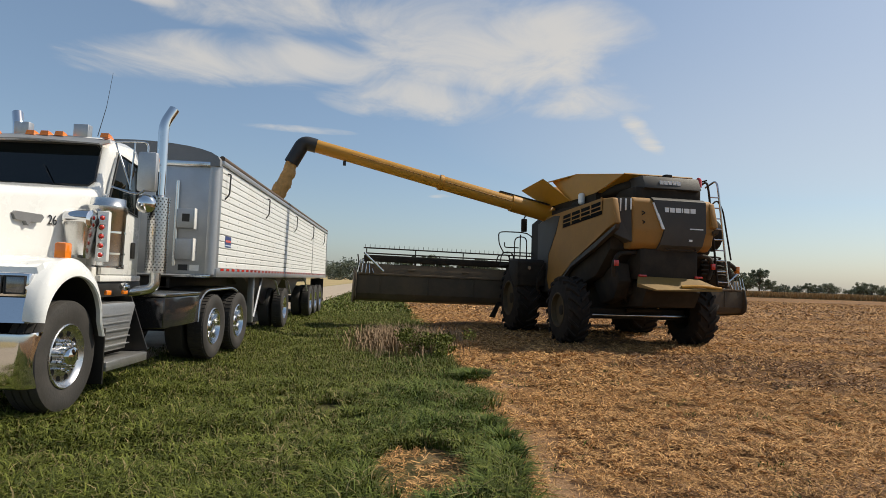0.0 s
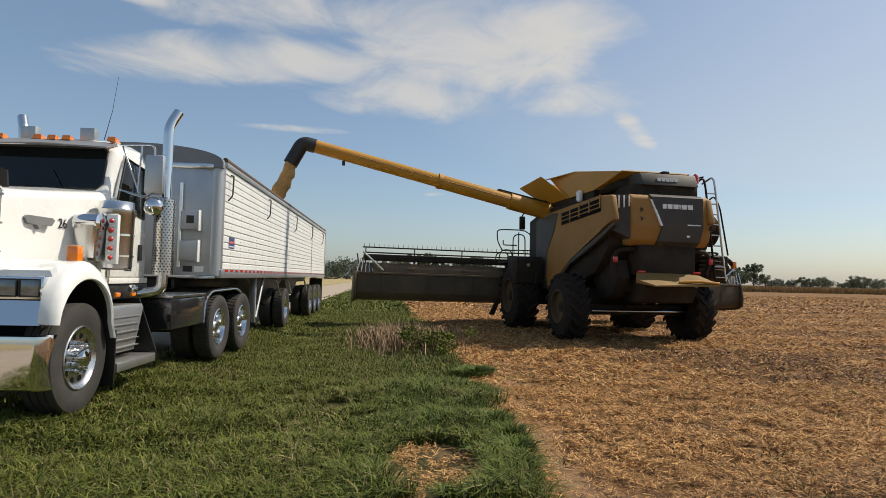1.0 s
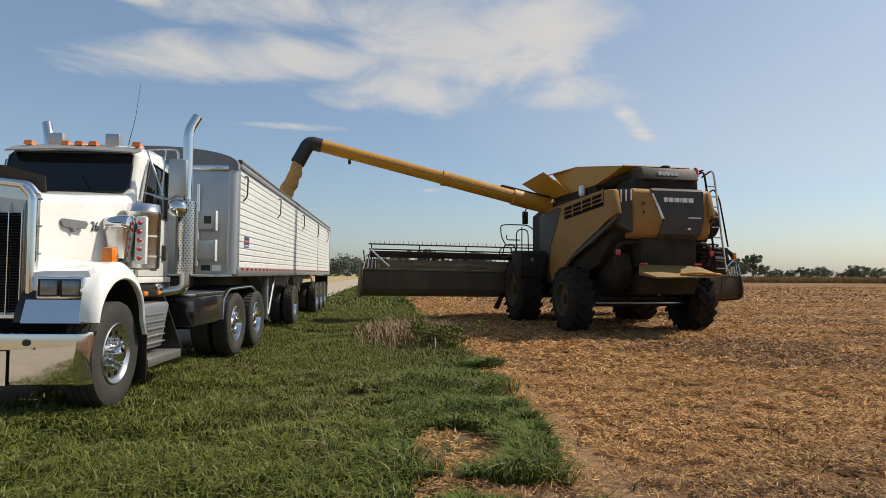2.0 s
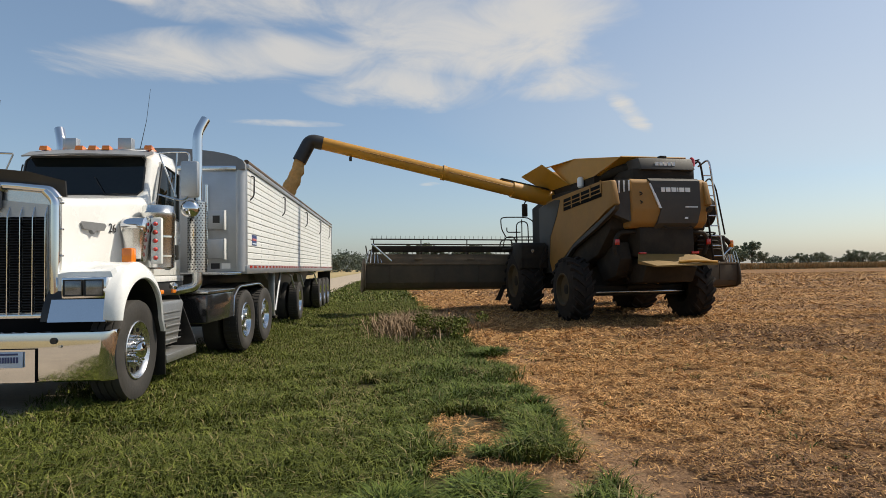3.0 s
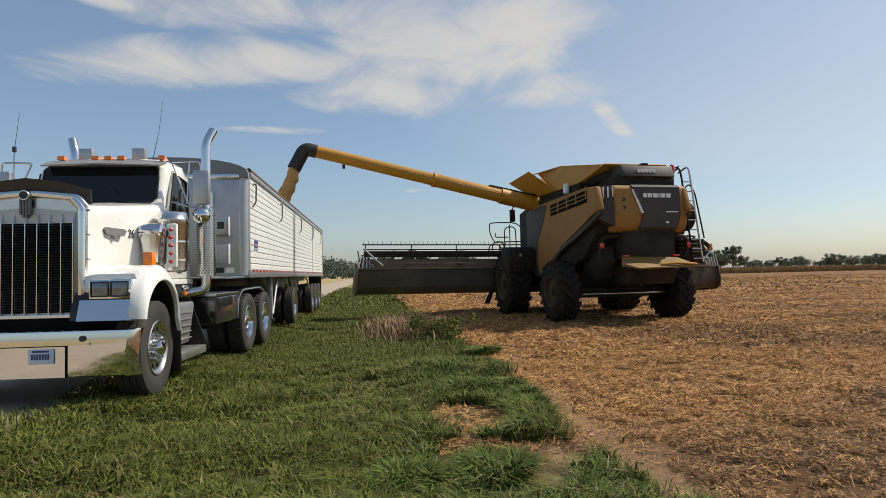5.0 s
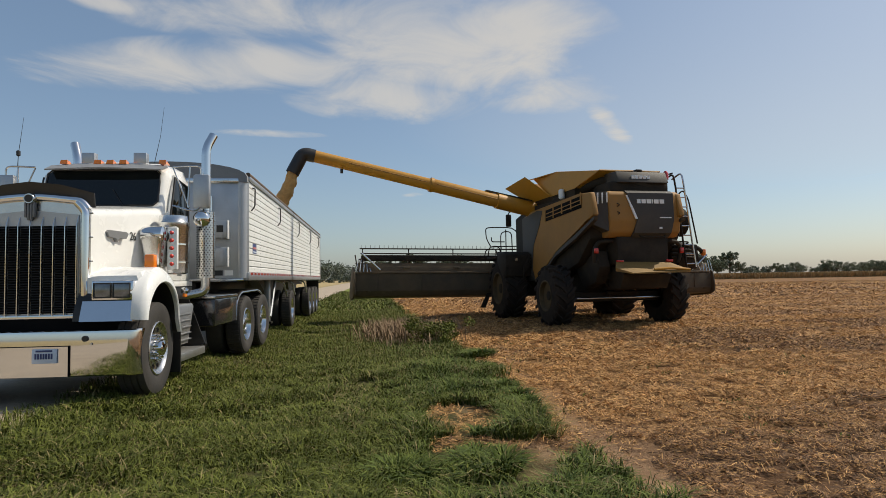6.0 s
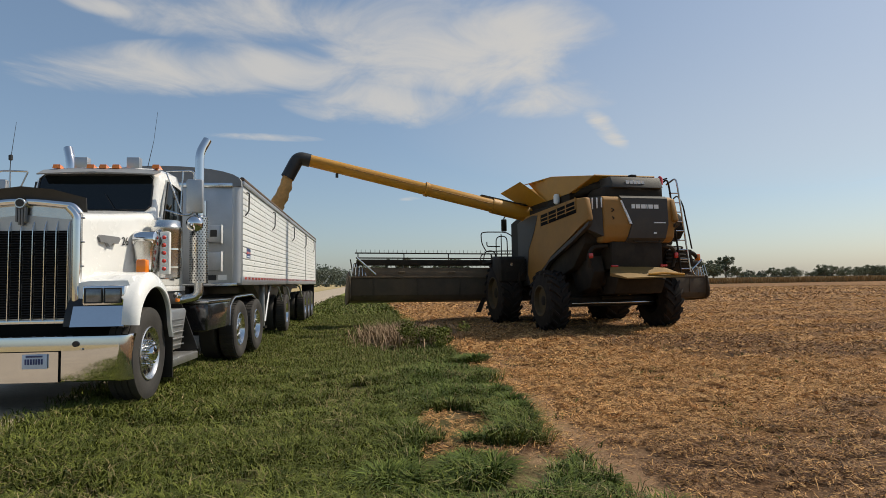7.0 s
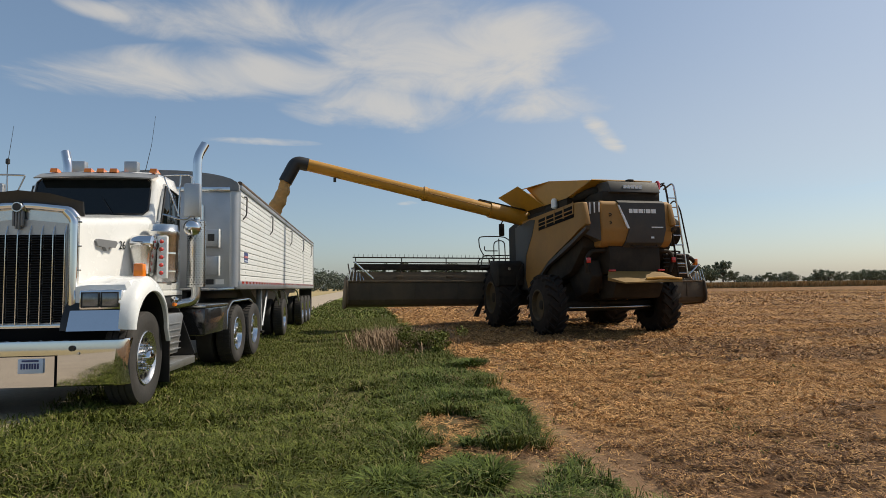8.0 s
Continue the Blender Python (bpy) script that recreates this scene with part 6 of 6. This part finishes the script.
dgr = new("dry_grass", merge_mesh("dry_grass", np.concatenate(dry), M["dry_blade"]))
tagged(dgr, "dry yellow blades among the verge grass", "grass", kind="stuff")

# taller, darker tufts along the field edge
tq = []
TUFTS = [(0.72, 3.95, 0.15, 0.19), (0.86, 4.35, 0.15, 0.18), (0.98, 4.85, 0.15, 0.17), (1.02, 5.35, 0.16, 0.16), (0.95, 5.9, 0.18, 0.15), (0.10, 2.97, 0.16, 0.17), (0.30, 2.95, 0.14, 0.16), (-0.50, 2.85, 0.20, 0.17), (-0.28, 2.72, 0.16, 0.16), (0.82, 2.60, 0.13, 0.10), (1.02, 2.58, 0.11, 0.09), (0.27, 3.75, 0.05, 0.14), (1.2, 8.8, 0.25, 0.18), (1.08, 7.3, 0.2, 0.15)]
for cx, cy, r, h in TUFTS:
    n = int(14000 * r * r + 160)
    a, q = rg.random(n) * 6.28, rg.random(n) ** 0.6 * r
    x, y = cx + np.cos(a) * q, cy + np.sin(a) * q
    out = a + rg.normal(0, 0.5, n) - np.pi / 2
    tq.append(blades(rg, x, y, h * (0.45 + 0.8 * rg.random(n)), 0.005 + 0.004 * rg.random(n), 0.3 + 0.5 * q / r + 0.5 * rg.random(n), turn=out))
tufts = new("edge_tufts", merge_mesh("edge_tufts", np.concatenate(tq + lush), M["weed"]))
tagged(tufts, "dense rich green grass and tufts along the field edge", "grass", kind="stuff")

# a leafy green bush and dead grey-brown weeds by it
bush = thing("weed_bush", pose(0.72, 11.5, float(ground_z(0.72, 11.5))), "low leafy green weed bush at the stubble edge", "bush")
nb = 26
c = np.stack([rg.normal(0, 0.33, nb), rg.normal(0, 0.35, nb), 0.08 + 0.36 * rg.random(nb)], 1)
ob = new("foliage", quads("foliage", leaf_cloud(rg, c, 0.12 + 0.10 * rg.random(nb), 150, 0.016), M["blade"]))
ob.parent = bush
bm = bmesh.new()
for p in c[:14]:
    tube([(0.3 * p[0], 0.3 * p[1], -0.02), tuple(p)], [0.006, 0.003], 5, bm=bm)
part("stem", bm, "bark", bush)
n = 5200
x = rg.normal(0.25, 0.5, n)
y = rg.normal(13.7, 1.0, n)
dw = new("dead_weeds", merge_mesh("dead_weeds", blades(rg, x, y, 0.12 + 0.38 * rg.random(n) ** 1.5, 0.006 + 0.006 * rg.random(n), 0.3 + 0.8 * rg.random(n)), M["dead_weed"]))
tagged(dw, "patch of dead grey-brown weeds at the field edge", "weeds", kind="stuff")

# straw and stubble over the field: pale straw, and dark brown bean stems in clumps
sq, dq = [], []
for y0, y1, dens, ln, wd, xr in ((-3.0, 1.2, 400, 0.045, 0.003, 4.5), (1.2, 4.5, 8000, 0.044, 0.0020, 4.6), (4.5, 8.0, 5600, 0.05, 0.0027, 8.0), (8.0, 14.0, 1900, 0.07, 0.0044, 13.5), (14.0, 28.0, 330, 0.085, 0.0068, 26.0), (28.0, 70.0, 45, 0.15, 0.017, 62.0)):
    n = int(dens * (y1 - y0) * (xr + 0.2))
    x, y = rg.uniform(-0.2, xr, n), rg.uniform(y0, y1, n)
    d = x - edge_x(y) + 0.5 * (wave(x, y, 3.1) - 0.5)
    bare = np.zeros(n, bool)
    for cx, cy, rx, ry in BARE[:3]:
        bare |= ((x - cx) / rx) ** 2 + ((y - cy) / ry) ** 2 < 0.9
    clump = 0.55 * wave(x, y, 6.0, 5) + 0.45 * wave(x, 1.6 * y, 15.0, 1)
    path = np.exp(-((x - 1.28) / 0.28) ** 2) * sstep(7.0, 5.5, y)
    keep = ((d > -0.12) | (bare & (rg.random(n) < 0.6))) & (rg.random(n) < (0.10 + 1.25 * sstep(0.32, 0.66, clump)) * (1 - 0.8 * path))
    x, y, clump = x[keep], y[keep], clump[keep]
    n = len(x)
    a, tilt = rg.random(n) * 2 * np.pi, np.abs(rg.normal(0, 0.30, n))
    L = ln * (0.4 + 1.3 * rg.random(n))
    z = ground_z(x, y) + 0.003 + rg.random(n) * (0.01 + 0.065 * sstep(0.35, 0.8, clump))
    dv = np.stack([np.cos(a) * np.cos(tilt), np.sin(a) * np.cos(tilt), np.sin(tilt)], 1) * L[:, None] * 0.5
    up = np.stack([-np.sin(a), np.cos(a), rg.normal(0, 0.5, n)], 1) * (wd * (0.6 + 0.8 * rg.random(n)))[:, None]
    p = np.stack([x, y, z + np.abs(dv[:, 2])], 1)
    q = np.stack([p - dv - up, p + dv - up, p + dv + up, p - dv + up], 1)
    brown = rg.random(n) < 0.05 + 0.55 * sstep(4.8, 2.8, y - 0.1 * (x - 2)) + 0.6 * sstep(0.52, 0.70, wave(0.18 * x, y, 1.7, 9)) * sstep(2.5, 5.0, x)
    sq.append(q[~brown])
    dq.append(q[brown])
straw = new("straw", quads("straw", np.concatenate(sq), M["straw"]))
tagged(straw, "loose tan straw strewn thickly over the field", "straw", kind="stuff")
stems = new("bean_stems", quads("bean_stems", np.concatenate(dq), M["stem"]))
tagged(stems, "tangled dark brown bean stems lying among the straw", "straw", kind="stuff")
# sparse green regrowth among the straw
n = 900
x, y = rg.uniform(1.3, 7, n), rg.uniform(3.2, 11, n)
k = wave(x, y, 2.9, 6) > 0.66
x, y = x[k], y[k]
rgw = new("regrowth", merge_mesh("regrowth", blades(rg, np.repeat(x, 5) + rg.normal(0, 0.03, len(x) * 5), np.repeat(y, 5) + rg.normal(0, 0.03, len(x) * 5), 0.03 + 0.07 * rg.random(len(x) * 5), 0.004 + 0.003 * rg.random(len(x) * 5), 0.6 + 0.5 * rg.random(len(x) * 5)), M["weed"]))
tagged(rgw, "sparse green regrowth sprouting through the straw", "weeds", kind="stuff")
